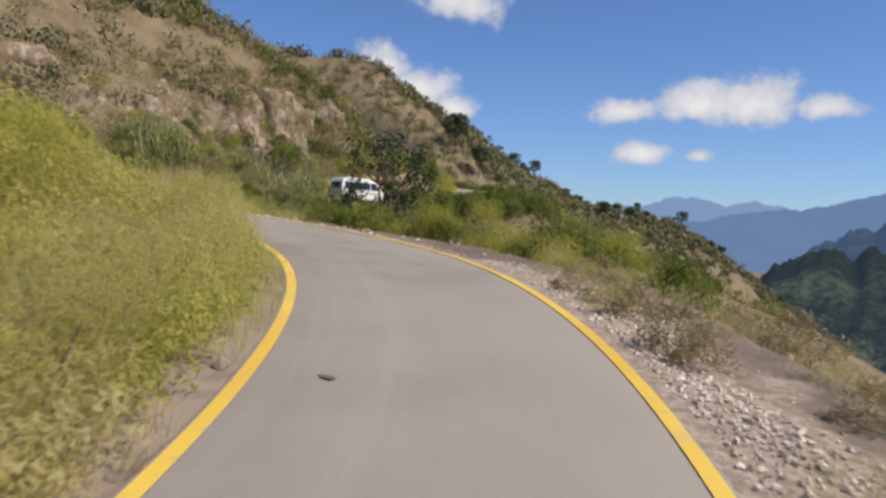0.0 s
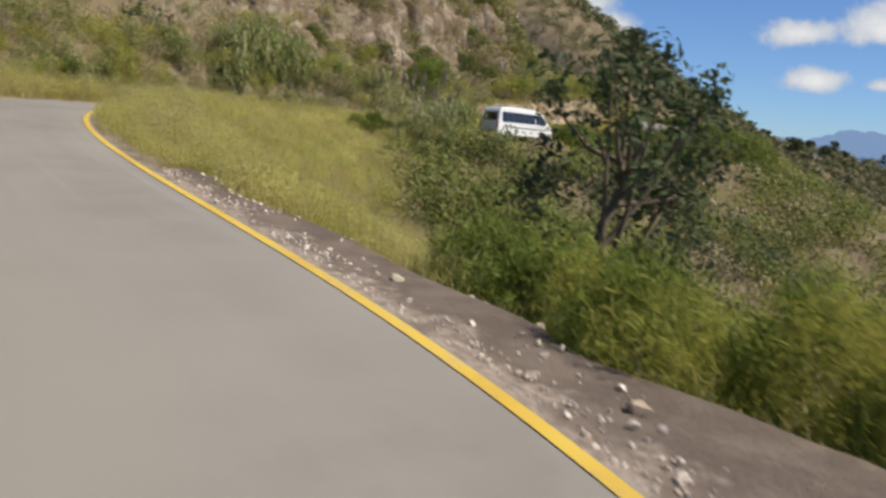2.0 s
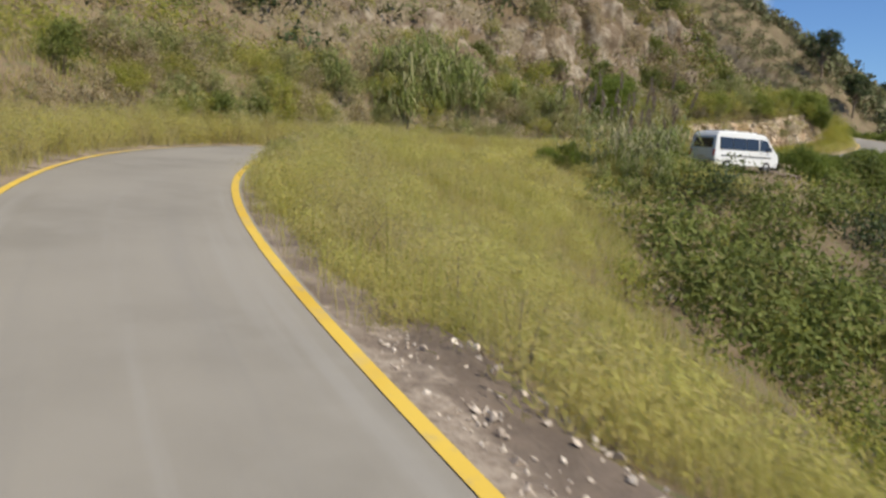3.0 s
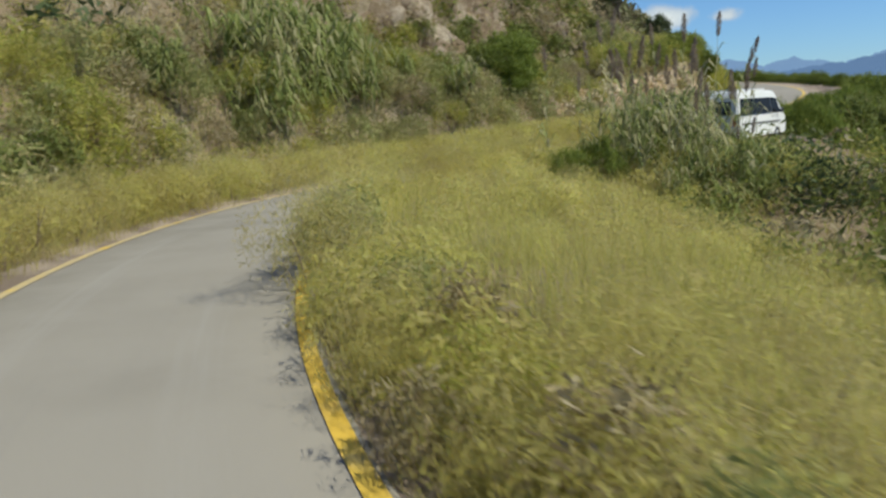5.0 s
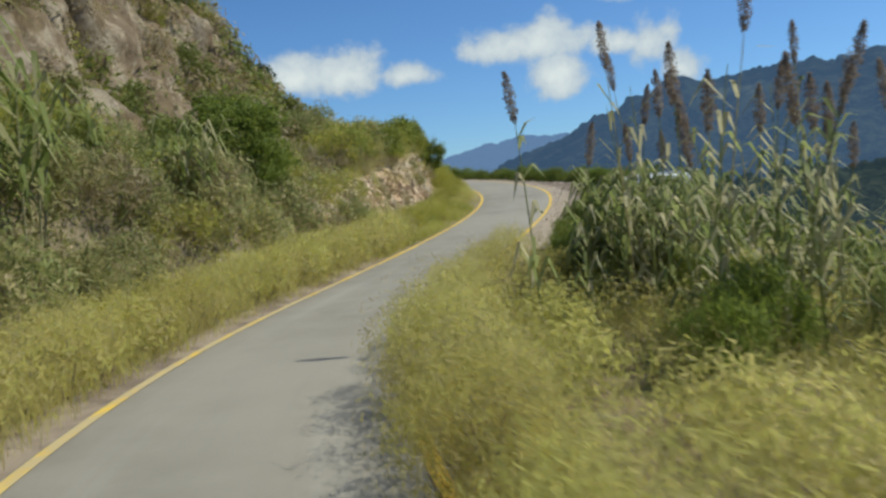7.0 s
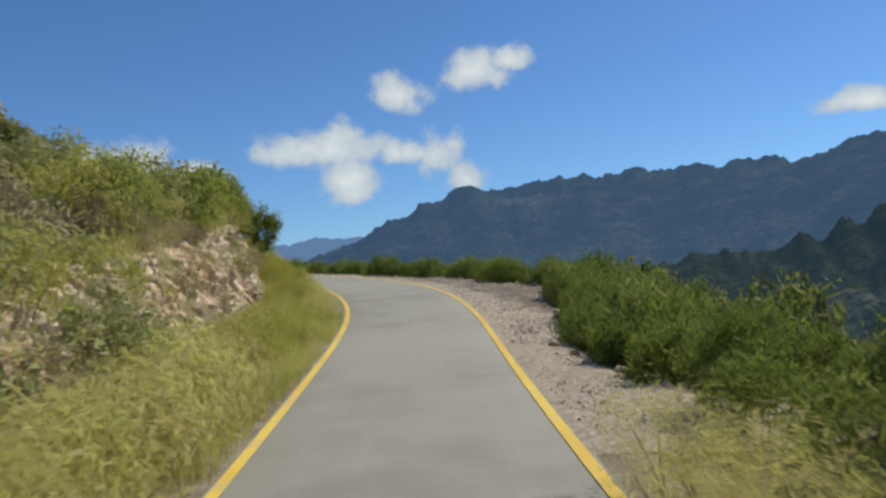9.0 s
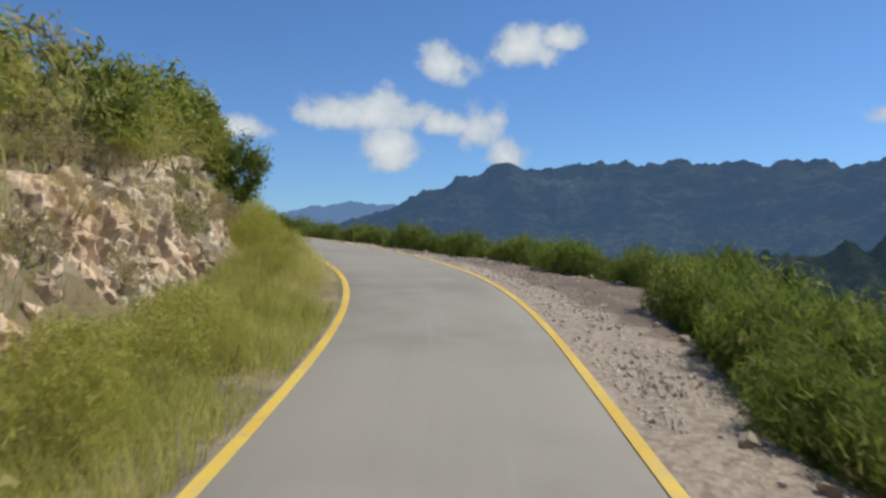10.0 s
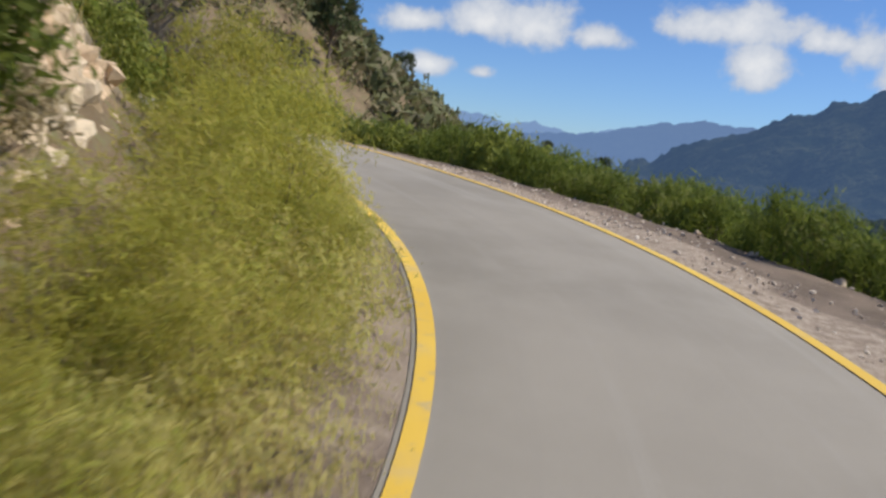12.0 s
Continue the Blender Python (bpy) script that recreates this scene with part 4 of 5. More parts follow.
for s, d, size, key in ((80.2, -6.3, 1.45, "round_bush"), (81.2, -7.2, 1.6, "round_bush"), (79.0, -5.4, 1.45, "round_bush"), (78.3, -5.0, 1.0, "round_bush"),
                        (71.0, 4.6, 0.6, "hedge_b"), (72.2, 4.9, 0.75, "hedge"), (73.2, 4.4, 0.8, "hedge_b"), (74.4, 4.0, 0.8, "hedge"), (75.6, 3.9, 0.75, "hedge_b"), (77.0, 3.8, 0.7, "hedge"),
                        (78.6, 3.6, 0.7, "hedge"), (80.2, 3.5, 0.75, "hedge_b"), (81.4, 3.8, 0.9, "hedge"), (73.6, 5.6, 0.9, "hedge"), (72.4, 6.4, 1.0, "hedge_b"),
                        (64.6, 4.9, 0.75, "hedge_b"), (65.4, 5.5, 0.85, "hedge"), (66.6, 5.6, 0.6, "hedge_b"), (67.8, 6.0, 0.7, "hedge_b"), (69.0, 6.0, 0.75, "hedge"), (70.2, 5.8, 0.75, "hedge"),
                        (101.4, -3.6, 0.7, "weed"), (102.4, -3.2, 0.7, "weed"), (100.4, -3.9, 0.6, "weed"), (103.6, -3.5, 0.8, "weed"), (104.8, -3.0, 0.8, "weed"), (106.0, -2.9, 0.95, "weed"),
                        (107.6, -3.0, 1.1, "weed"), (108.8, -3.4, 1.25, "weed"), (110.2, -3.0, 1.1, "weed"), (106.4, -3.6, 0.8, "weed"),
                        (88.2, -6.6, 1.5, "olive"), (89.4, -6.0, 1.2, "bright_b"), (90.6, -6.6, 1.6, "olive"), (91.6, -5.8, 1.1, "tuft"), (92.6, -6.6, 1.5, "grey"), (93.8, -5.9, 1.2, "bright_b"), (95.0, -5.3, 0.9, "tuft"),
                        (96.2, -5.9, 1.25, "olive"), (97.0, -5.1, 0.9, "tuft"), (98.2, -5.7, 1.2, "bright_b"), (99.4, -5.1, 1.0, "olive"), (100.6, -4.8, 1.1, "bright_b"), (101.6, -5.3, 1.2, "bright_b"),
                        (103.2, -5.1, 1.2, "bright_b"), (104.6, -5.4, 1.2, "bright"), (102.4, -4.6, 0.7, "dry"), (99.0, -4.5, 0.6, "dry"), (98.0, -4.7, 0.7, "tuft"), (96.0, -4.7, 0.6, "dry"), (94.4, -4.9, 0.7, "tuft_b"),
                        (93.0, -4.9, 0.6, "tuft_b"), (91.0, -5.0, 0.7, "tuft_b"), (97.4, -4.6, 0.6, "tuft_b"), (100.0, -4.4, 0.6, "tuft_b"), (106.2, -5.4, 1.0, "olive"), (105.2, -7.0, 1.1, "bright"), (102.2, -7.2, 1.1, "olive"), (98.8, -7.6, 1.1, "olive"), (95.6, -7.8, 1.1, "bright"),
                        (99.9, -2.75, 0.5, "olive"), (101.2, -2.7, 0.55, "weed"), (103.0, -2.7, 0.55, "olive"), (98.2, -3.3, 0.5, "olive"), (96.4, -2.9, 0.45, "weed"), (104.6, -2.6, 0.5, "olive")):
    x, y, _ = on_road(np.array([s]), np.array([d]))[0]
    plant(key, x, y, size, s * 37, "roadside shrubs")
for s, d, size, key in ((24.4, 7.2, 1.08, "dark"), (104.0, -5.2, 0.62, "tree_a")):
    x, y, _ = on_road(np.array([s]), np.array([d]))[0]
    plant(key, x, y, size, s * 53, "roadside trees")
# a bush leaning out from the rock rim towards the road
for s, d, size, lean in ((100.9, -4.85, 0.84, 50), (102.0, -5.1, 0.62, 38)):
    (x, y, _), (x1, y1, _) = on_road(np.array([s, s]), np.array([d, d + 1.0]))
    plant("round_bush", x, y, size, math.degrees(math.atan2(y1 - y, x1 - x)), "bushes leaning from the rock rim", 1.1, 0.05, "dark green bush leaning out over the rock bank", lean)
row_weeds = ((80.5, -2.7, 0.5), (81.6, -2.6, 0.55), (82.5, -3.0, 0.6), (83.6, -2.7, 0.6), (84.8, -3.0, 0.65), (86.0, -2.7, 0.6), (87.3, -3.1, 0.65), (88.6, -2.8, 0.55), (90.0, -3.1, 0.6))
for s, d, size in row_weeds:
    x, y, _ = on_road(np.array([s]), np.array([d]))[0]
    plant("olive", x, y, size, s * 41, "weeds below the rock bank", 1.1, label="olive-green weed bush in front of the pale rock")
scatter(["bright", "bright_b", "olive", "bright"], 22, 112, 132, -5.5, -2.9, (0.6, 1.1), "shrubs past the rock face", gap=1.0)
# weeds crowding over the inner edge line
for k in range(40):
    s = 42.5 + 31.0 * k / 39 + 0.3 * math.sin(k * 1.7)
    d = 2.3 if s < 48.8 else 2.12 - 0.3 * (k * 0.618 % 1) + 0.25 * max(0.0, (s - 66) / 8)
    x, y, _ = on_road(np.array([s]), np.array([d]))[0]
    over = 0.22 if 48.8 < s < 67 else 0.0
    plant(("tuft", "tuft", "tuft_b")[k % 3], x, y, 0.46 + over + 0.26 * (k * 0.37 % 1), k * 67, "tufts at the road edge", 0.9 + over + 0.3 * (k * 0.71 % 1))
for s, d, size in ((50.3, 1.98, 0.6), (51.1, 2.2, 0.66)):
    x, y, _ = on_road(np.array([s]), np.array([d]))[0]
    plant("grey", x, y, size, s * 31, "tufts at the road edge", 1.1, label="grey-green weed bush hanging over the edge line")
for s, d, size, key in ((41.2, 2.55, 0.5, "dry"), (42.4, 2.5, 0.55, "grey"), (43.5, 2.6, 0.6, "dry"), (44.6, 2.5, 0.55, "olive"), (45.8, 2.7, 0.6, "dry"), (47.2, 2.6, 0.5, "grey")):
    x, y, _ = on_road(np.array([s]), np.array([d]))[0]
    plant(key, x, y, size, s * 29, "tufts at the road edge", 1.1)
for s, d, size, key in ((44.6, 2.05, 0.42, "dry"), (45.4, 2.0, 0.5, "tuft"), (46.3, 2.0, 0.5, "tuft_b"), (47.3, 2.0, 0.52, "tuft"), (54.9, 1.98, 0.5, "weed"), (55.6, 1.95, 0.55, "tuft"),
                        (56.4, 1.95, 0.6, "olive"), (57.2, 1.95, 0.6, "tuft"), (58.1, 2.0, 0.6, "tuft"), (52.9, 2.05, 0.42, "dry")):
    x, y, _ = on_road(np.array([s]), np.array([d]))[0]
    plant(key, x, y, size, s * 43, "tufts at the road edge", 1.1)
for k in range(24):
    s = 61.5 + 0.75 * k
    x, y, _ = on_road(np.array([s]), np.array([2.02 + 0.14 * (k * 0.618 % 1)]))[0]
    plant(("tuft", "tuft", "tuft_b", "tuft")[k % 4], x, y, (0.86 if s < 70 else 0.74) + 0.14 * (k * 0.37 % 1), k * 59, "tufts at the road edge", 1.1)
scatter(["tuft", "tuft", "tuft_b"], 26, 29.5, 46, 2.75, 4.2, (0.75, 1.05), "tufts in the meadow", (0.9, 1.2), 0.7)
scatter(["dry", "olive", "tuft_b", "grey"], 34, 84, 105, -6.0, -4.4, (0.28, 0.6), "shrubs on the rock face", (0.8, 1.2), 0.5)
scatter(["tuft", "weed", "tuft"], 14, -7, 17, -6.2, -2.9, (0.5, 0.95), "tufts on the bank", (0.8, 1.15), 0.9)
for k in range(160):
    s = -5.0 + 88.0 * k / 159
    x, y, _ = on_road(np.array([s]), np.array([(-2.3 if s > 16 else -2.62) - 0.35 * (k * 0.618 % 1)]))[0]
    plant(("tuft_b", "tuft", "tuft")[k % 3], x, y, 0.66 + 0.24 * (k * 0.37 % 1), k * 61, "tufts along the road edge", 1.1 + 0.35 * (k * 0.71 % 1))
scatter(["tuft", "weed", "tuft"], 46, 86, 112, -3.4, -2.4, (0.34, 0.62), "weeds below the rock bank", (0.8, 1.2), 0.6)
# reeds beside the bend, and drooping on the bank opposite
for k, (s, d) in enumerate([(66.2, 4.8), (66.8, 5.8), (68.3, 5.5), (69.5, 5.4), (67.6, 6.8), (68.4, 7.6), (69.4, 7.2), (70.4, 7.1), (66.4, 8.0), (67.2, 7.6), (66.6, 7.0), (70.4, 5.2), (71.6, 5.6), (67.2, 8.5), (68.0, 8.9), (68.7, 8.3)]):
    x, y, _ = on_road(np.array([s]), np.array([d]))[0]
    cane(("cane_tall", "cane", "cane_b")[k % 3], x, y, (0.98 if k < 14 else 0.74) + 0.12 * math.sin(k * 2.1), k * 71)
for s, d, turn, size in ((67.6, 3.5, 20, 1.0), (68.3, 3.9, 200, 0.8)):
    x, y, _ = on_road(np.array([s]), np.array([d]))[0]
    cane("cane_lean", x, y, size, turn)
for k in range(20):
    s, d = (64.4 + 4.8 * (k / 11) if k < 12 else 61.5 + 15.0 * ((k - 12) / 7)), -4.4 - 2.4 * (k * 0.618 % 1)
    x, y, _ = on_road(np.array([s]), np.array([d]))[0]
    cane("cane_low" if k % 2 else "cane_low_b", x, y, (1.1 if k < 12 else 0.7) + 0.3 * (k * 0.37 % 1), k * 83, "reeds on the bank")
for s, d, size in ((70.4, 4.9, 0.9), (71.2, 5.3, 1.0), (72.0, 5.0, 1.0), (72.3, 5.7, 1.05), (71.3, 6.0, 1.0), (72.5, 4.7, 1.2), (73.2, 5.1, 1.25), (73.0, 5.8, 1.2), (73.9, 5.3, 1.2)):
    x, y, _ = on_road(np.array([s]), np.array([d]))[0]
    cane("cane_low", x, y, size, s * 97, "reeds below the road")
for k in range(7):
    s, d = 65 + 6 * (k / 6), 7.4 + 2.2 * (k * 0.618 % 1)
    x, y, _ = on_road(np.array([s]), np.array([d]))[0]
    cane("cane_low" if k % 2 else "cane_low_b", x, y, 0.5 + 0.2 * (k * 0.37 % 1), k * 83, "reeds below the road")

# trees along the far spur
for k in range(26):
    t = pick_rng.uniform(0, 1)
    i = pick_rng.randint(3, 8)
    p = SPUR[i] * (1 - t) + SPUR[i + 1] * t
    back = pick_rng.uniform(-40, -4) if k > 20 else pick_rng.uniform(-5, 1)
    plant("round" if k % 4 else "pine", p[0] + back * 0.35, p[1] + back, pick_rng.uniform(0.45, 0.75), k * 77, "trees on the spur", sink=0.3)


def mass(name, seed, x, y, mat, size, label, per=34, leaf=0.32):
    """Far scrub that nobody could count: one mass of leaf clumps."""
    rng = np.random.RandomState(seed)
    count = len(x)
    c = np.stack([x, y, height(x, y)], -1)
    r = size * rng.uniform(0.5, 1.3, (count, 1, 1))
    off = unit(rng.randn(count, per, 3)) * rng.rand(count, per, 1) ** 0.4
    q = (c[:, None] + off * r * [1, 1, 0.8] + [0, 0, 0.35] * r).reshape(-1, 3)
    v, f = slivers(q, unit(off + 0.4 * rng.randn(count, per, 3)).reshape(-1, 3), np.repeat((leaf * r).ravel(), per), rng, 0.6)
    return thing(name, mesh(name, v, f), mat, label, "scrub", kind="stuff")


def thicket(name, seed, count, mat, size, label, low, high):
    rng = np.random.RandomState(seed)
    i, t = rng.randint(0, len(SPUR) - 2, count), rng.rand(count, 1)
    p = SPUR[i] * (1 - t) + SPUR[i + 1] * t
    back = rng.uniform(low, high, count)
    x, y = p[:, 0] + back * 0.35 + rng.uniform(-4, 4, count), p[:, 1] + back
    keep = np.abs(nearest(x, y)[1]) > 24
    mass(name, seed, x[keep], y[keep], mat, size, label, 44, 0.32)
    near = np.repeat(np.nonzero(~keep)[0], 2)
    nx, ny = x[near] + rng.normal(0, 2.2, len(near)), y[near] + rng.normal(0, 2.2, len(near))
    off = np.abs(nearest(nx, ny)[1]) > 5
    mass(name, seed + 40, nx[off], ny[off], mat, size * 0.65, label, 70, 0.17)


def slope_scrub(name, seed, count, s0, s1, d0, d1, mat, size, label, per=60, leaf=0.16):
    rng = np.random.RandomState(seed)
    p = on_road(rng.uniform(s0, s1, count), rng.uniform(d0, d1, count))
    keep = np.abs(nearest(p[:, 0], p[:, 1])[1]) > min(abs(d0), abs(d1)) - 0.5
    mass(name, seed, p[keep, 0], p[keep, 1], mat, size, label, per, leaf)


slope_scrub("grass_tufts", 830, 210, 29, 74, 2.9, 10.0, "dry_grass", 0.62, "soft mounds of feathery yellow grass inside the bend", 460, 0.085)
slope_scrub("grass_tufts", 831, 70, 29, 74, 2.9, 10.0, "straw_grass", 0.55, "straw-coloured mounds of dry grass inside the bend", 420, 0.085)
slope_scrub("grass_tufts", 832, 90, -7, 17, -6.4, -2.9, "dry_grass", 0.6, "soft mounds of yellow-green grass on the uphill bank", 460, 0.085)
slope_scrub("grass_tufts", 833, 26, -7, 17, -7.5, -4.0, "weed_leaf", 0.75, "leafy green weeds over the grassy bank", 460, 0.085)
slope_scrub("grass_tufts", 835, 230, 17, 84, -3.3, -2.5, "dry_grass", 0.74, "thick band of yellow-green grass along the road edge", 330, 0.09)
slope_scrub("grass_tufts", 836, 90, 17, 84, -3.2, -2.5, "straw_grass", 0.66, "straw-coloured grass heads along the road edge", 300, 0.09)
slope_scrub("grass_tufts", 837, 100, -8, 17, -3.3, -2.4, "dry_grass", 0.48, "grass leaning out towards the yellow line", 330, 0.09)
slope_scrub("grass_tufts", 840, 110, -8, 5.2, -3.0, -2.15, "straw_grass", 0.34, "low dry weeds at the foot of the grassy bank", 190, 0.12)
slope_scrub("grass_tufts", 841, 100, -8, 17, -3.2, -2.25, "green_grass", 0.4, "low olive weeds at the foot of the grassy bank", 190, 0.12)
slope_scrub("grass_tufts", 843, 40, 23.5, 30, 3.0, 7.5, "dry_grass", 0.6, "soft mounds of yellow grass beyond the dirt", 420, 0.085)
slope_scrub("grass_tufts", 842, 130, 91, 113, -3.5, -2.25, "dry_grass", 0.5, "pale feathery grass under the bedded rock", 300, 0.09)
slope_scrub("grass_tufts", 844, 40, 42.5, 49, 2.05, 2.5, "dry_grass", 0.45, "yellow grass leaning over the inner edge line", 340, 0.09)
slope_scrub("grass_tufts", 838, 100, 49.3, 69, 1.85, 2.5, "dry_grass", 0.55, "feathery grass hanging over the inner edge line", 360, 0.085)
slope_scrub("grass_tufts", 839, 84, 30, 49, 2.25, 2.9, "dry_grass", 0.55, "feathery grass crowding the inner edge line", 360, 0.085)
slope_scrub("bank_scrub", 824, 260, 48, 86, -7.0, -3.7, "grey_leaf", 0.6, "grey-green low scrub covering the cut bank", 100, 0.11)
slope_scrub("bank_scrub", 828, 170, 60, 80, -6.2, -3.9, "grey_leaf", 0.55, "grey-green scrub hanging on the steep bank", 100, 0.11)
slope_scrub("bank_scrub", 825, 170, 17, 86, -7.0, -3.7, "green_grass", 0.6, "olive low scrub covering the cut bank", 90, 0.11)
slope_scrub("bank_scrub", 826, 90, 17, 86, -7.0, -3.7, "dry_leaf", 0.6, "dry low scrub covering the cut bank", 90, 0.11)
slope_scrub("hill_scrub", 829, 210, 12, 80, -46, -14, "spur_leaf", 1.6, "olive scrub over the upper hillside", 60, 0.15)
slope_scrub("hill_scrub", 811, 230, 10, 125, -42, -9, "shrub_leaf", 1.2, "dark green scrub dotted over the hillside", 80, 0.15)
slope_scrub("hill_scrub", 812, 360, 10, 125, -42, -9, "dry_leaf", 1.2, "dry brown scrub dotted over the hillside", 70, 0.15)
slope_scrub("hill_scrub", 813, 90, 10, 66, -30, -8, "dark_leaf", 1.5, "dark bushes on the upper hillside", 140, 0.13)
slope_scrub("hill_scrub", 819, 240, 14, 62, -16, -6.5, "green_grass", 1.0, "olive and brown scrub over the bank", 90, 0.12)
slope_scrub("hill_scrub", 834, 260, 58, 104, -17, -8.5, "green_grass", 0.9, "olive grass tufts over ledges of the cliff", 90, 0.12)
slope_scrub("hill_scrub", 820, 230, 56, 104, -19, -9.5, "dry_leaf", 1.1, "dry scrub clinging to the cliff band", 80, 0.14)
slope_scrub("hill_scrub", 821, 190, 56, 104, -19, -9.5, "shrub_leaf", 1.1, "green scrub clinging to the cliff band", 90, 0.13)
slope_scrub("hill_scrub", 814, 80, 55, 112, -13, -7.5, "green_grass", 0.9, "olive scrub on the terrace above the bank", 130, 0.11)
slope_scrub("spur_scrub", 827, 230, 110, 150, -26, -4, "bright_leaf", 1.1, "green bushes where the road rounds the spur", 120, 0.1)
slope_scrub("valley_scrub", 818, 50, 58, 88, 8.5, 24, "dark_leaf", 1.5, "dark bushes filling the slope below the road", 190, 0.1)
slope_scrub("valley_scrub", 822, 70, 26, 60, 12, 24, "shrub_leaf", 1.4, "green bushes in the hollow below the meadow", 190, 0.1)
slope_scrub("valley_scrub", 823, 120, 56, 100, 8, 26, "shrub_leaf", 1.5, "green bushes crowding the slope below the road", 190, 0.1)
slope_scrub("valley_scrub", 815, 190, 20, 112, 12, 34, "shrub_leaf", 1.5, "green scrub on the slope below the road", 130, 0.12)
slope_scrub("valley_scrub", 816, 150, 17, 112, 10, 34, "green_grass", 1.2, "olive scrub on the slope below the road", 130, 0.11)
slope_scrub("valley_scrub", 817, 110, 17, 112, 9, 34, "dry_leaf", 1.2, "dry scrub on the slope below the road", 110, 0.11)
thicket("spur_scrub", 801, 1700, "spur_leaf", 1.5, "dark green scrub covering the far spur", -75, 3)
thicket("spur_scrub", 802, 900, "spur_leaf", 1.3, "olive scrub and grass on the far spur", -75, 2)
x, y = SPUR[1][0] + 23, SPUR[1][1] - 17.5
plant("pine", x - 1, y, 0.8, 40, "trees on the spur", sink=0.3)
plant("pine", x - 5, y + 3, 1.0, 130, "trees on the spur", sink=0.3)

# ---------------------------------------------------------------- stones and gravel


def hull(seed, points, flat=0.7):
    """A rough broken stone of about one unit across: the hull of a few points."""
    rng = np.random.RandomState(seed)
    bm = bmesh.new()
    p = unit(rng.randn(points, 3)) * rng.uniform(0.75, 1.0, (points, 1)) * [0.5, 0.42, 0.5 * flat]
    for q in p:
        bm.verts.new(q)
    bmesh.ops.convex_hull(bm, input=bm.verts)
    bmesh.ops.delete(bm, geom=[v for v in bm.verts if not v.link_faces], context="VERTS")
    bmesh.ops.triangulate(bm, faces=bm.faces)
    me = bpy.data.meshes.new("stone")
    bm.to_mesh(me)
    bm.free()
    me.materials.append(MAT["stone"])
    return me




def block(seed):
    """A rough broken block, squarer than a pebble."""
    rng = np.random.RandomState(seed)
    bm = bmesh.new()
    p = unit(rng.randn(17, 3))
    p = np.sign(p) * np.abs(p) ** 0.62 * rng.uniform(0.7, 1.0, (17, 1)) * 0.55
    for q in p:
        bm.verts.new(q)
    bmesh.ops.convex_hull(bm, input=bm.verts)
    bmesh.ops.delete(bm, geom=[v for v in bm.verts if not v.link_faces], context="VERTS")
    me = bpy.data.meshes.new("stone")
    bm.to_mesh(me)
    bm.free()
    me.materials.append(MAT["broken_rock"])
    return me


SLABS = [block(370 + k) for k in range(12)]
STONES = [hull(300 + k, 15, 0.6 + 0.05 * (k % 6)) for k in range(10)]


def stone_data(me):
    v = np.array([p.co for p in me.vertices])
    return v, np.array([tuple(f.vertices) for f in me.polygons])


SMALL = [stone_data(hull(400 + k, 9)) for k in range(6)]


def rubble(name, seed, count, spans, size, label):
    """Loose broken stone over a stretch of shoulder, far too many to count."""
    rng = np.random.RandomState(seed)
    area = np.array([(b - a) * (d - c) for a, b, c, d in spans])
    sp = np.array(spans)[rng.choice(len(spans), count, p=area / area.sum())]
    s, d = sp[:, 0] + rng.rand(count) * (sp[:, 1] - sp[:, 0]), sp[:, 2] + rng.rand(count) * (sp[:, 3] - sp[:, 2])
    p = on_road(s, d)
    p[:, 2] = height(p[:, 0], p[:, 1]) + np.where(d > 0, 0.045, 0.0)
    heap = rough(p[:, 0], p[:, 1], 1.6, 2, seed)
    ok = (rng.rand(count) < 0.45 + 0.6 * heap) & (np.abs(nearest(p[:, 0], p[:, 1])[1]) > EDGE + 0.06)
    pieces = []
    for q in p[ok]:
        v, f = SMALL[rng.randint(len(SMALL))]
        r = size * rng.uniform(0.25, 1.0) ** 1.8 + 0.02
        m = np.array(Euler(rng.uniform(0, 6.3, 3)).to_matrix())
        pieces.append(((v @ m.T) * r + q + [0, 0, r * 0.12], f))
    return thing(name, mesh(name, *join(pieces)), "pale_stone" if spans[0][2] > 0 else "broken_rock", label, "rubble", kind="stuff")


def shoulder(name, s0, s1, label):
    s = np.arange(s0, s1, 0.35)
    reach = np.array([verge(v) for v in s]) + 0.5 + 0.35 * lattice(s, 0 * s, 1.7, 77)
    u = np.linspace(0, 1, 12)
    d = EDGE - 0.05 + u[None] * (reach[:, None] - EDGE)
    p = on_road(np.repeat(s[:, None], 12, 1).ravel(), d.ravel())
    p[:, 2] = height(p[:, 0], p[:, 1]) + 0.05 + 0.03 * rough(p[:, 0], p[:, 1], 0.7, 2, 78) * smooth(np.tile(u, len(s)), 0.0, 0.2) - np.where(np.tile(u, len(s)) > 0.95, 0.12, 0)
    me = mesh(name, p, sheet(len(s), 12)[:, ::-1], True)
    index = np.empty(len(me.loops), np.int32)
    me.loops.foreach_get("vertex_index", index)
    uv = np.stack([d.ravel() - EDGE, np.repeat(s, 12)], -1)
    me.uv_layers.new(name="along").data.foreach_set("uv", uv[index].astype(np.float32).ravel())
    return thing(name, me, "shoulder_ground", label, "shoulder", kind="structure")


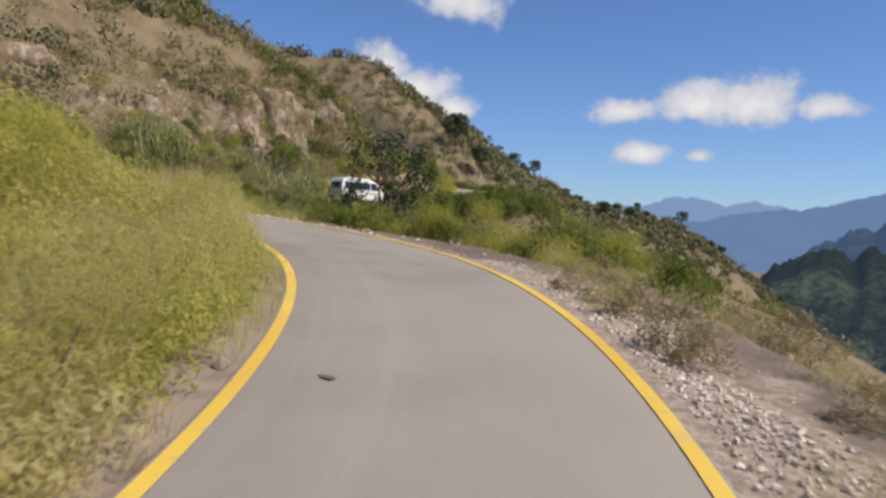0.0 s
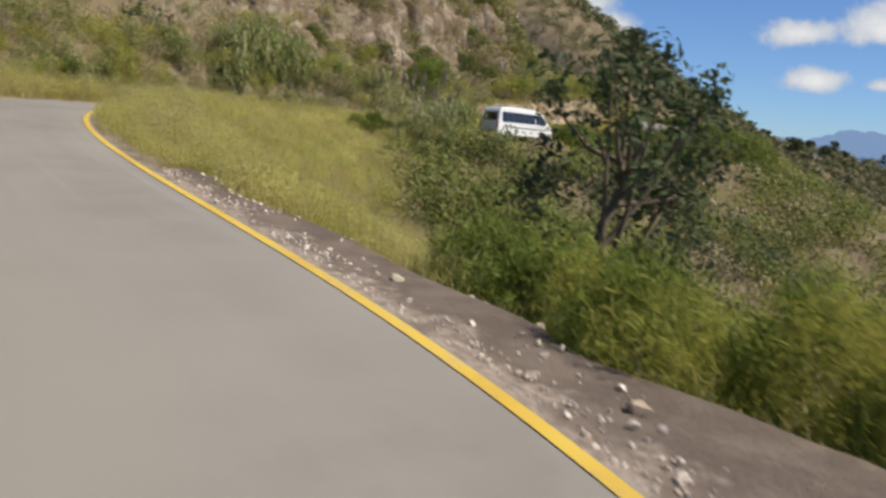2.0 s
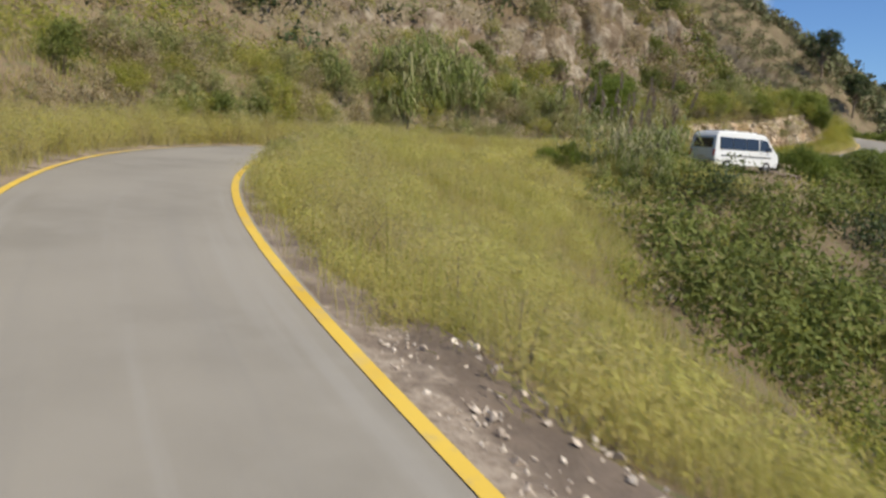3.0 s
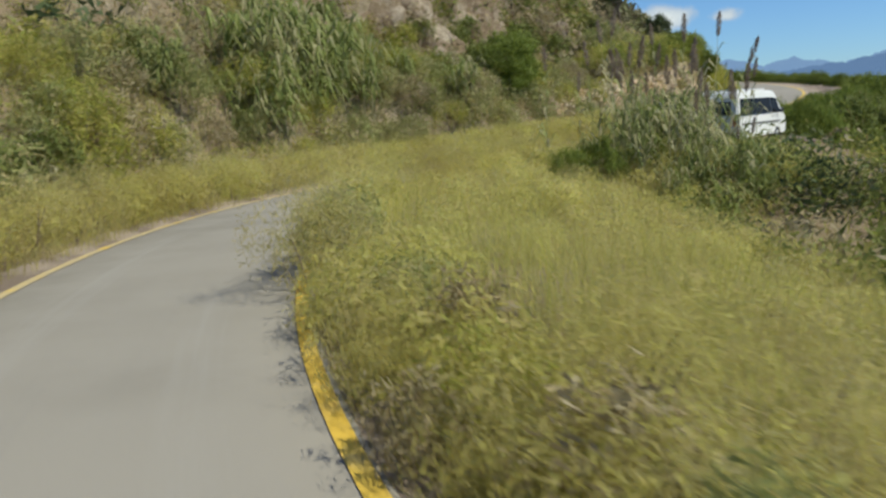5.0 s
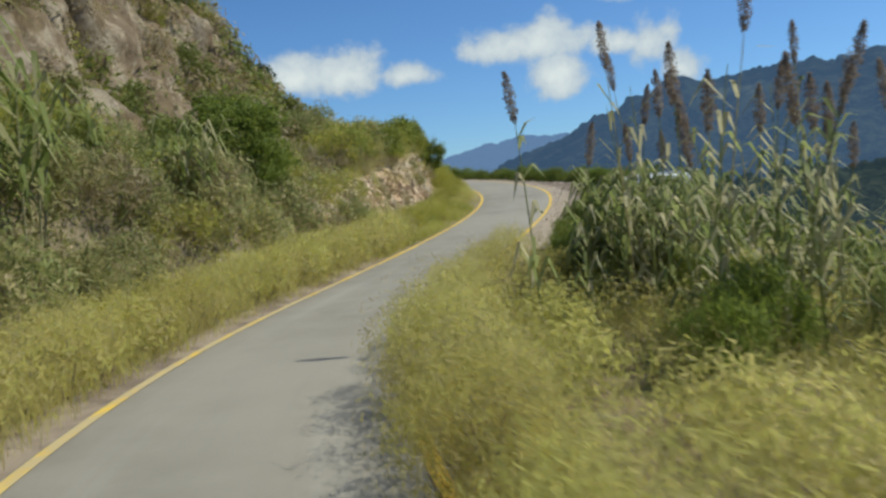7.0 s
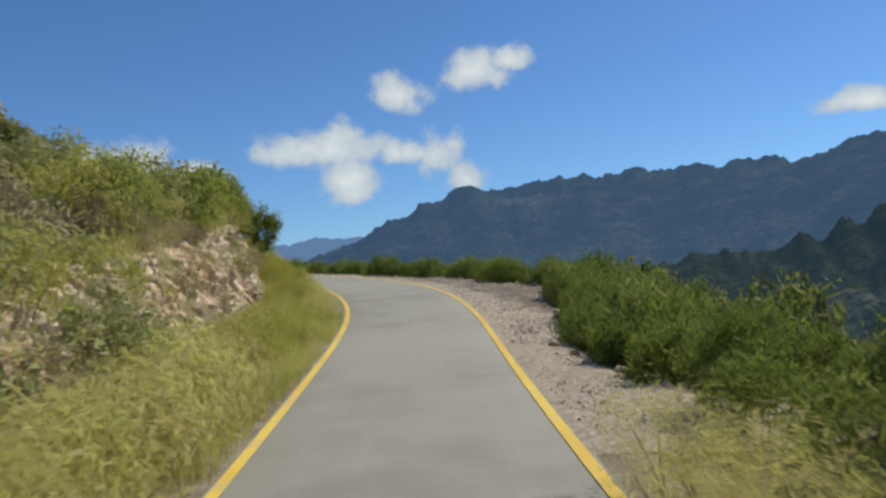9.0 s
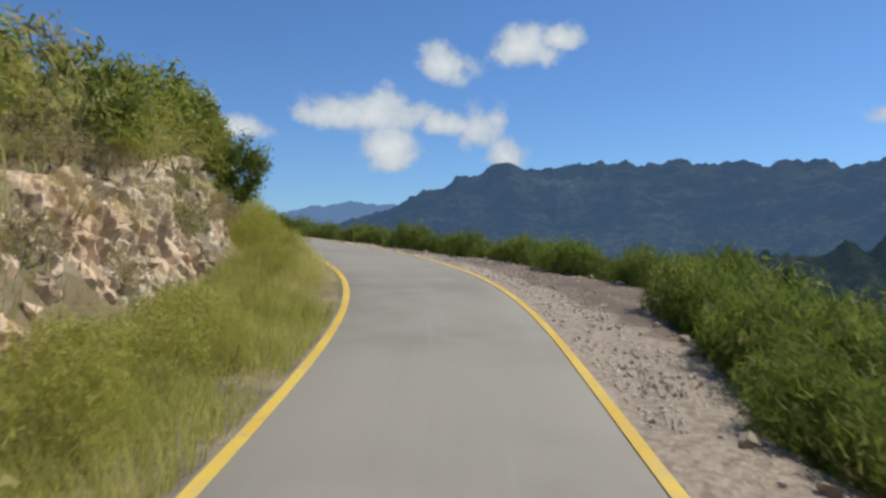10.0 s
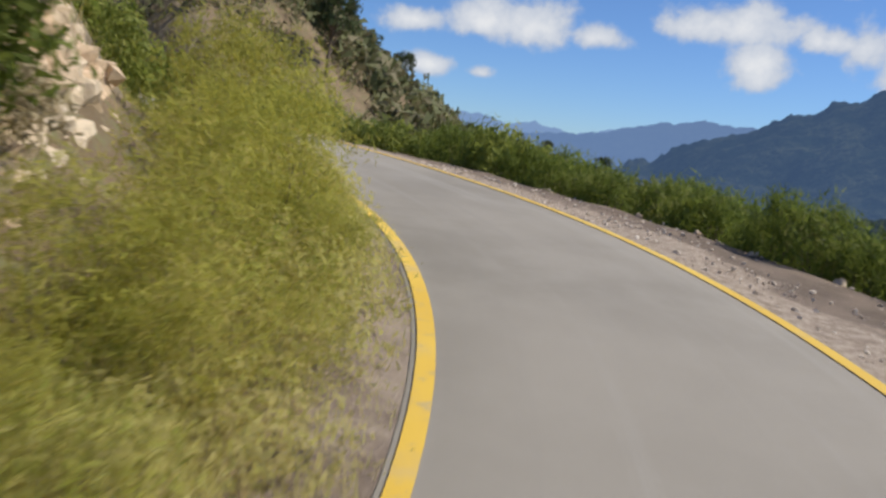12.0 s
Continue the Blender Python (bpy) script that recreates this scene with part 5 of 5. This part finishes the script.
shoulder("shoulder", -9, 31, "bare dirt and gravel shoulder beside the asphalt")
shoulder("shoulder", 80, 116, "wide shoulder of pale gravel and brown dirt beside the asphalt")
rubble("rubble", 501, 2200, [(-6, 14, EDGE + 0.15, 3.1), (0, 14, EDGE + 0.2, 2.6)], 0.085, "heaps of broken pale limestone along the road edge")
rubble("rubble", 506, 4200, [(-2, 14, EDGE + 0.12, 2.75)], 0.085, "band of small pale stones beside the edge line")
rubble("rubble", 502, 500, [(14, 30, EDGE + 0.1, 3.0)], 0.11, "scattered pale stones on the dirt shoulder")
rubble("rubble", 507, 900, [(14, 30, EDGE + 0.05, 2.3)], 0.05, "thin line of pale grit beside the asphalt")
rubble("rubble", 503, 3200, [(80, 92, EDGE + 0.1, 3.6), (88, 114, EDGE + 0.1, 3.2)], 0.085, "pale gravel and broken stone beside the road")
rubble("rubble", 508, 1100, [(90, 104, 3.2, 6.2), (100, 112, 3.0, 4.6)], 0.10, "stones strewn over the brown dirt")
rubble("rubble", 505, 1500, [(83.5, 108, -4.6, -3.6)], 0.14, "small broken stones at the foot of the rock bank")
rubble("rubble", 504, 900, [(60, 112, -4.6, -3.6)], 0.22, "fallen stones at the foot of the bank")

stone_rng = np.random.RandomState(61)


def rock(s, d, size, group, label, sink=0.2, name="rock"):
    x, y, _ = on_road(np.array([s]), np.array([d]))[0]
    z = float(height(np.array([x]), np.array([y]))[0])
    ob = new(name, STONES[stone_rng.randint(len(STONES))])
    ob.matrix_basis = pose(x, y, z + (0.04 if d > 0 else 0.0) + size * (0.3 - sink), *stone_rng.uniform(-25, 25, 2), stone_rng.uniform(0, 360)) @ Matrix.Diagonal((size, size, size, 1))
    return tagged(ob, label, "rock", group)


tar = bmesh.new()
bmesh.ops.create_circle(tar, cap_ends=True, segments=14, radius=1.0)
for i, p in enumerate(tar.verts):
    p.co *= 1 + 0.25 * math.sin(i * 2.4)
mark = new("tar_mark", bpy.data.meshes.new("tar_mark"))
tar.to_mesh(mark.data)
tar.free()
mark.data.materials.append(MAT["bark"])
mark.matrix_basis = pose(*(on_road(np.array([6.6]), np.array([-1.0]), 0.012)[0]), 0, 0, 40) @ Matrix.Diagonal((0.05, 0.11, 1, 1))
tagged(mark, "small dark tar mark on the grey asphalt", "road mark")
rock(6.75, -1.93, 0.22, "", "white stone lying beside the yellow line", -0.05)
for k in range(26):
    s = stone_rng.uniform(0, 26)
    rock(s, stone_rng.uniform(EDGE + 0.5, verge(s) + 0.3), stone_rng.uniform(0.09, 0.24), "rocks on the shoulder", "pale limestone rock on the dirt shoulder")
for k in range(34):
    s = 77 + 36 * k / 34
    rock(s, verge(s) + stone_rng.uniform(-0.25, 0.2), stone_rng.uniform(0.15, 0.38), "rocks along the gravel rim", "pale rock along the outer rim of the gravel")

# the rock bank: single stones set into the cut
def outcrop(name, s0, s1, count, d0, d1, size, label, kinds=None, upright=0.85, sink=0.0):
    base = on_road(np.array([(s0 + s1) / 2]), np.array([d0]))[0]
    base[2] = height(base[:1], base[1:2])[0]
    ob = new(name)
    ob.matrix_basis = pose(*base)
    tagged(ob, label, "rock outcrop", "rock outcrops")
    inv = ob.matrix_basis.inverted()
    for k in range(count):
        s, d = stone_rng.uniform(s0, s1), stone_rng.uniform(d0, d1)
        x, y, _ = on_road(np.array([s]), np.array([d]))[0]
        z = float(height(np.array([x]), np.array([y]))[0])
        r = size * stone_rng.uniform(0.45, 1.25)
        kinds = kinds or STONES
        piece = new("stone", kinds[stone_rng.randint(len(kinds))])
        piece.parent = ob
        piece.matrix_basis = inv @ pose(x, y, z + (0.06 - sink) * r, *stone_rng.uniform(-35, 35, 2), stone_rng.uniform(0, 360)) @ Matrix.Diagonal((r * 1.15, r, r * upright, 1))
    return ob


def broken_face(s0, s1, long, thick):
    """The broken face of the cut: uneven blocks with cracks between them, following the bank."""
    s, d = np.arange(s0 - 0.3, s1 + 0.3, 0.05), np.arange(-3.35, -5.7, -0.04)
    S, D = (v.ravel() for v in np.meshgrid(s, d, indexing="ij"))
    p = on_road(S, D)
    road_z = p[:, 2].copy()
    p[:, 2] = height(p[:, 0], p[:, 1])
    up = p[:, 2] - road_z
    wob = 0.12 * rough(S, up, 0.9, 2, 161)
    if thick < 0.25:
        row_v = (up + 0.10 * np.sin(S * 0.8) + 0.05 * rough(S, up, 1.3, 2, 162)) / thick
        tab = np.random.RandomState(173).rand(64, 512)
        r = np.floor(row_v).astype(int) % 64
        col_v = (S + 0.04 * rough(S, up, 0.4, 2, 163)) / (long * (0.5 + 0.9 * tab[r, 3])) + 9 * tab[r, 5]
        c = np.floor(col_v).astype(int) % 500
        rim = np.minimum(np.minimum(row_v % 1, 1 - row_v % 1) * thick, np.minimum(col_v % 1, 1 - col_v % 1) * long * 0.7)
        out = 0.16 * (tab[r, c] - 0.5) + 0.14 * (tab[r, 7] - 0.5) - 0.14 * (1 - smooth(rim, 0.0, 0.05)) + 0.07 * rough(S, up, 0.3, 3, 182) + 0.16 * rough(S, up, 2.2, 2, 181)
        return S, D, p, up, out, len(s), len(d)
    own, rim = cells((S + wob) / long, (up + 0.10 * np.sin(S * 0.8) + wob * 0.6) / thick, 171)
    own2, rim2 = cells((S - wob) / long * 2.1 + 31, (up + wob) / thick * 1.9 + 17, 172)
    out = 0.22 * (own - 0.4) + 0.16 * (own2 - 0.5) - 0.10 * (1 - smooth(rim, 0.0, 0.14)) - 0.04 * (1 - smooth(rim2, 0.0, 0.12)) + 0.05 * rough(S, up, 0.3, 3, 183) + 0.20 * rough(S, up, 1.9, 2, 181)
    return S, D, p, up, out, len(s), len(d)


def bedrock(s0, s1, long, thick):
    """The face set against the bank, sinking into it along its rim."""
    S, D, p, up, out, nu, nv = broken_face(s0, s1, long, thick)
    edge = smooth(up, 0.18, 0.55) * (1 - smooth(-D, 5.2, 5.6)) * np.minimum(smooth(S, s0 - 0.3, s0 + 0.1), 1 - smooth(S, s1 - 0.1, s1 + 0.3))
    out = (out + 0.06) * edge - 0.25 * (1 - edge)
    h = np.interp(S, RS, RH)
    p[:, 0] += np.cos(h) * out * 0.85
    p[:, 1] += np.sin(h) * out * 0.85
    p[:, 2] += out * 0.5
    return p, sheet(nu, nv)


def face(name, s0, s1, long, thick, stones, label):
    """A stretch of the cut: its bedrock, and loose stones lodged on it."""
    base = on_road(np.array([(s0 + s1) / 2]), np.array([-4.3]))[0]
    base[2] = height(base[:1], base[1:2])[0]
    ob = new(name)
    ob.matrix_basis = pose(*base)
    tagged(ob, label, "rock outcrop", "rock outcrops")
    v, f = bedrock(s0, s1, long, thick)
    part("bedrock", mesh("bedrock", v - base, f), "broken_rock", ob)
    pick = stone_rng.randint(0, len(v), stones)
    for q in v[pick]:
        road_z = np.interp(float(nearest(q[:1], q[1:2])[0][0]), RS, RZ)
        if q[2] - road_z < 0.35:
            continue
        piece = new("stone", SLABS[stone_rng.randint(len(SLABS))])
        piece.parent = ob
        r = stone_rng.uniform(0.10, 0.30)
        piece.matrix_basis = pose(*(q - base), *stone_rng.uniform(-30, 30, 2), stone_rng.uniform(0, 360)) @ Matrix.Diagonal((r * 1.3, r, r * 0.8, 1))
    return ob


for s0, s1, long, thick, stones, text in (
        (80.5, 84, 0.34, 0.26, 40, "low broken pale limestone face above the weeds"), (84, 87, 0.36, 0.28, 45, "broken pale limestone face cut into the bank"),
        (87, 90, 0.36, 0.28, 45, "pale limestone rubble face cut into the bank"), (90, 93, 0.38, 0.28, 45, "loose cream limestone face above the grass"),
        (93, 96, 0.36, 0.26, 45, "crumbling tan limestone face above the grass"), (96, 99, 0.42, 0.24, 40, "cracked tan limestone bank above the weeds"),
        (99, 102, 0.55, 0.22, 25, "layered orange-tan rock face beside the road"), (102, 105, 0.7, 0.2, 18, "bedded orange-cream rock face behind the weeds"),
        (105, 108.5, 0.7, 0.2, 18, "bedded cream rock face behind the weeds")):
    face("rock_outcrop", s0, s1, long, thick, stones, text)
outcrop("rock_outcrop", 58, 80, 60, -4.3, -3.5, 0.22, "pale stones showing through the scrub bank")


def buttress(s0, s1):
    """One rib of weathered rock standing out of the hill where it is steep, in the world's axes."""
    s, d = np.arange(s0, s1, 0.2), np.arange(-9.5, -18.5, -0.2)
    S, D = (v.ravel() for v in np.meshgrid(s, d, indexing="ij"))
    p = on_road(S, D)
    x, y = p[:, 0].copy(), p[:, 1].copy()
    z = height(x, y)
    own, crack = cells((S + 0.5 * rough(x, y, 2.0, 2, 132)) / 1.5, (z + 0.4 * rough(S, z, 2.0, 2, 133)) / 1.2, 131)
    rib = own - 0.35 * (1 - smooth(crack, 0.0, 0.2)) + 0.5 * rough(S, z, 3.2, 4, 134)
    ledge = np.abs(rough(S * 0.5, z, 1.6, 3, 141))
    rim = np.minimum(smooth(S, s0, s0 + 1.2), 1 - smooth(S, s1 - 1.2, s1)) * smooth(-D, 9.8, 11.2) * (1 - smooth(-D, 16.4, 18.0))
    out = (0.8 * rib - 0.5 * ledge + 0.05 + 0.8 * rough(x, y, 6.0, 2, 151)) * rim - 0.6 * (1 - rim)
    h = np.interp(S, RS, RH)
    p[:, 0], p[:, 1] = x + np.cos(h) * out * 0.8, y + np.sin(h) * out * 0.8
    p[:, 2] = z + out * 0.55
    return p, sheet(len(s), len(d))


for s0, ribs in ((58, 3), (71, 3), (84, 4)):
    base = on_road(np.array([s0 + 2.0 * ribs]), np.array([-10.0]))[0]
    base[2] = height(base[:1], base[1:2])[0]
    ob = tagged(new("cliff_face"), "weathered grey-brown cliff band on the hill", "cliff", "cliff bands")
    ob.matrix_basis = pose(*base)
    for k in range(ribs):
        v, f = buttress(s0 + 4.2 * k - stone_rng.uniform(0.3, 1.0), s0 + 4.2 * (k + 1) + stone_rng.uniform(0.3, 1.2))
        part("buttress", mesh("buttress", v - base, f, True), "cliff_stone", ob)
outcrop("rock_outcrop", 84, 112, 80, 8.0, 16.0, 0.8, "pale limestone outcrop on the slope below the road")

# ---------------------------------------------------------------- leaning marker post


def box(w, d, h, bevel=0.01, at=(0, 0, 0)):
    bm = bmesh.new()
    bmesh.ops.create_cube(bm, size=1.0)
    bmesh.ops.scale(bm, vec=(w, d, h), verts=bm.verts)
    bmesh.ops.translate(bm, vec=at, verts=bm.verts)
    if bevel:
        bmesh.ops.bevel(bm, geom=bm.edges[:], offset=bevel, segments=2, affect="EDGES")
    return bm


def finish(name, bm, smooth_faces=False):
    me = bpy.data.meshes.new(name)
    for f in bm.faces:
        f.smooth = smooth_faces
    bm.normal_update()
    bm.to_mesh(me)
    bm.free()
    return me


def plain(name, colour, roughness, metal=0.0, spec=0.5, vary=0.08):
    def build(n, s):
        g = n.noise(9.0, 5.0, 0.6, place(n))
        n.put(s.inputs["Base Color"], n.mix(n.math("MULTIPLY", n.ramp(g, 0.4, 0.75), vary * 4), colour, tuple(v * 0.72 for v in colour)))
        s.inputs["Roughness"].default_value, s.inputs["Metallic"].default_value = roughness, metal
        s.inputs["Specular IOR Level"].default_value = spec
    MAT[name] = material(name, build)


plain("white_wash", (0.72, 0.68, 0.58), 0.85, 0, 0.2, 0.15)
plain("van_white", (0.80, 0.80, 0.78), 0.28, 0, 0.5, 0.03)
plain("dark_glass", (0.02, 0.022, 0.025), 0.06, 0, 0.8, 0.0)
plain("rubber", (0.03, 0.03, 0.03), 0.8)
plain("steel", (0.5, 0.5, 0.5), 0.35, 0.9)
plain("red_lens", (0.45, 0.02, 0.015), 0.2)
plain("amber_lens", (0.7, 0.25, 0.02), 0.2)
plain("grey_plastic", (0.12, 0.12, 0.12), 0.6)
plain("lens_clear", (0.75, 0.75, 0.72), 0.12)

x, y, _ = on_road(np.array([55.9]), np.array([-4.05]))[0]
z = float(height(np.array([x]), np.array([y]))[0])
marker = thing("marker_post", finish("marker_post", box(0.17, 0.15, 1.05, 0.03)), "white_wash", "leaning whitewashed stone marker post on the bank", "marker post")
marker.matrix_basis = pose(x, y, z + 0.52, 8, -22, 40)

# ---------------------------------------------------------------- van


def extrude_profile(profile, half, tuck):
    """A car body from its side outline: points are (along, up); the flanks lean in over the waist."""
    bm = bmesh.new()
    rings = []
    for side in (-1, -0.94, 0.94, 1):
        ring = []
        for a, u in profile:
            lean = tuck * max(u - 1.05, 0)
            edge = 0.06 if abs(side) == 1 else 0.0
            ca, cu = a, u
            if edge:
                ca, cu = a * (1 - 0.018), 1.0 + (u - 1.0) * (1 - 0.045)
            ring.append(bm.verts.new((np.sign(side) * (half - lean) * (1.0 if abs(side) == 1 else 0.95), ca, cu)))
        rings.append(ring)
    n = len(profile)
    for r, q in zip(rings[:-1], rings[1:]):
        for k in range(n):
            bm.faces.new((r[k], r[(k + 1) % n], q[(k + 1) % n], q[k]))
    bm.faces.new(rings[0][::-1]), bm.faces.new(rings[-1])
    bmesh.ops.recalc_face_normals(bm, faces=bm.faces)
    return bm


def panel(points, thick, normal):
    """A thin pane or trim piece from its outline."""
    bm = bmesh.new()
    a = [bm.verts.new(p) for p in points]
    b = [bm.verts.new(Vector(p) + Vector(normal) * thick) for p in points]
    n = len(points)
    bm.faces.new(a), bm.faces.new(b[::-1])
    for k in range(n):
        bm.faces.new((a[k], a[(k + 1) % n], b[(k + 1) % n], b[k]))
    bmesh.ops.recalc_face_normals(bm, faces=bm.faces)
    return bm


def disc(radius, width, seg=24, hole=0.0):
    bm = bmesh.new()
    prof = [(hole, -width / 2), (radius * 0.93, -width / 2), (radius, -width * 0.32), (radius, width * 0.32), (radius * 0.93, width / 2), (hole, width / 2)]
    rings = []
    for r, u in prof:
        rings.append([bm.verts.new((u, r * math.cos(2 * math.pi * k / seg), r * math.sin(2 * math.pi * k / seg))) for k in range(seg)])
    for r, q in zip(rings[:-1], rings[1:]):
        for k in range(seg):
            bm.faces.new((r[k], r[(k + 1) % seg], q[(k + 1) % seg], q[k]))
    if hole == 0:
        bmesh.ops.remove_doubles(bm, verts=bm.verts, dist=1e-5)
    bmesh.ops.recalc_face_normals(bm, faces=bm.faces)
    return bm


def make_van(s, d, turn=0.0):
    """A minibus; its own +y points ahead."""
    van = tagged(new("minibus_van"), "white passenger minibus van with dark windows on the grassy verge", "van")
    outline = [(-2.3, 0.42), (-2.34, 0.75), (-2.32, 1.1), (-2.2, 1.75), (-2.08, 1.93), (-1.6, 1.98), (1.0, 1.96), (1.35, 1.88), (1.95, 1.22), (2.22, 1.02), (2.32, 0.8), (2.33, 0.45), (2.2, 0.34), (-2.2, 0.34)]
    part("body", finish("body", extrude_profile(outline, 0.85, 0.13)), "van_white", van)
    # windows: rear, flanks, windscreen
    rear = [(-0.62, -2.30, 1.16), (0.62, -2.30, 1.16), (0.56, -2.17, 1.72), (-0.56, -2.17, 1.72)]
    part("rear_window", finish("rear_window", panel(rear, 0.03, (0, -1, 0.2))), "dark_glass", van, "dark rear window")
    for sx in (-1, 1):
        for y0, y1 in ((-2.0, -1.15), (-1.1, -0.2), (-0.15, 0.75)):
            w = [(sx * 0.842, y0, 1.14), (sx * 0.842, y1, 1.14), (sx * 0.775, y1, 1.70), (sx * 0.775, y0, 1.70)]
            part("side_window", finish("side_window", panel(w, 0.02, (sx, 0, 0.1))), "dark_glass", van, "dark tinted side window")
        w = [(sx * 0.842, 0.85, 1.14), (sx * 0.835, 1.75, 1.14), (sx * 0.78, 1.38, 1.66), (sx * 0.775, 0.85, 1.70)]
        part("side_window", finish("side_window", panel(w, 0.02, (sx, 0, 0.1))), "dark_glass", van, "dark front door window")
        part("tail_light", finish("tail_light", box(0.13, 0.06, 0.34, 0.015, (sx * 0.74, -2.31, 0.92))), "red_lens", van, "red tail light")
        part("headlight", finish("headlight", box(0.26, 0.08, 0.16, 0.03, (sx * 0.6, 2.28, 0.82))), "lens_clear", van, "clear headlight")
        mirror = part("wing_mirror", finish("wing_mirror", box(0.1, 0.09, 0.2, 0.025, (sx * 0.98, 1.5, 1.22))), "grey_plastic", van)
        part("trim_strip", finish("trim_strip", box(0.02, 3.6, 0.06, 0.005, (sx * 0.858, -0.1, 0.82))), "grey_plastic", van)
        part("door_handle", finish("door_handle", box(0.025, 0.14, 0.04, 0.008, (sx * 0.858, 0.95, 1.02))), "steel", van)
        for yy in (-1.45, 1.42):
            wheel = part("wheel", finish("wheel", disc(0.31, 0.2, 28, 0.17), True), "rubber", van, "black tyre")
            wheel.location = (sx * 0.76, yy, 0.31)
            part("rim", finish("rim", disc(0.18, 0.16, 20), True), "steel", wheel, "steel wheel rim")
    front = [(-0.72, 1.93, 1.24), (0.72, 1.93, 1.24), (0.62, 1.38, 1.84), (-0.62, 1.38, 1.84)]
    part("windscreen", finish("windscreen", panel(front, 0.02, (0, 0.75, 0.6))), "dark_glass", van, "dark windscreen")
    part("rear_bumper", finish("rear_bumper", box(1.62, 0.16, 0.2, 0.04, (0, -2.36, 0.46))), "grey_plastic", van, "grey rear bumper")
    part("front_bumper", finish("front_bumper", box(1.64, 0.18, 0.22, 0.05, (0, 2.34, 0.46))), "grey_plastic", van)
    part("tailgate", finish("tailgate", box(1.3, 0.02, 0.44, 0.008, (0, -2.345, 0.88))), "van_white", van)
    part("number_plate", finish("number_plate", box(0.5, 0.02, 0.12, 0.004, (0, -2.362, 0.72))), "white_wash", van, "pale number plate")
    part("roof_rail", finish("roof_rail", box(1.2, 2.4, 0.05, 0.02, (0, -0.4, 2.01))), "van_white", van)
    x, y, _ = on_road(np.array([s]), np.array([d]))[0]
    z = float(height(np.array([x]), np.array([y]))[0])
    h = float(np.interp(s, RS, RH))
    van.matrix_basis = pose(x, y, z + 0.01, 0, 0, math.degrees(h) + turn)
    return van


make_van(78.0, 5.8, 0)
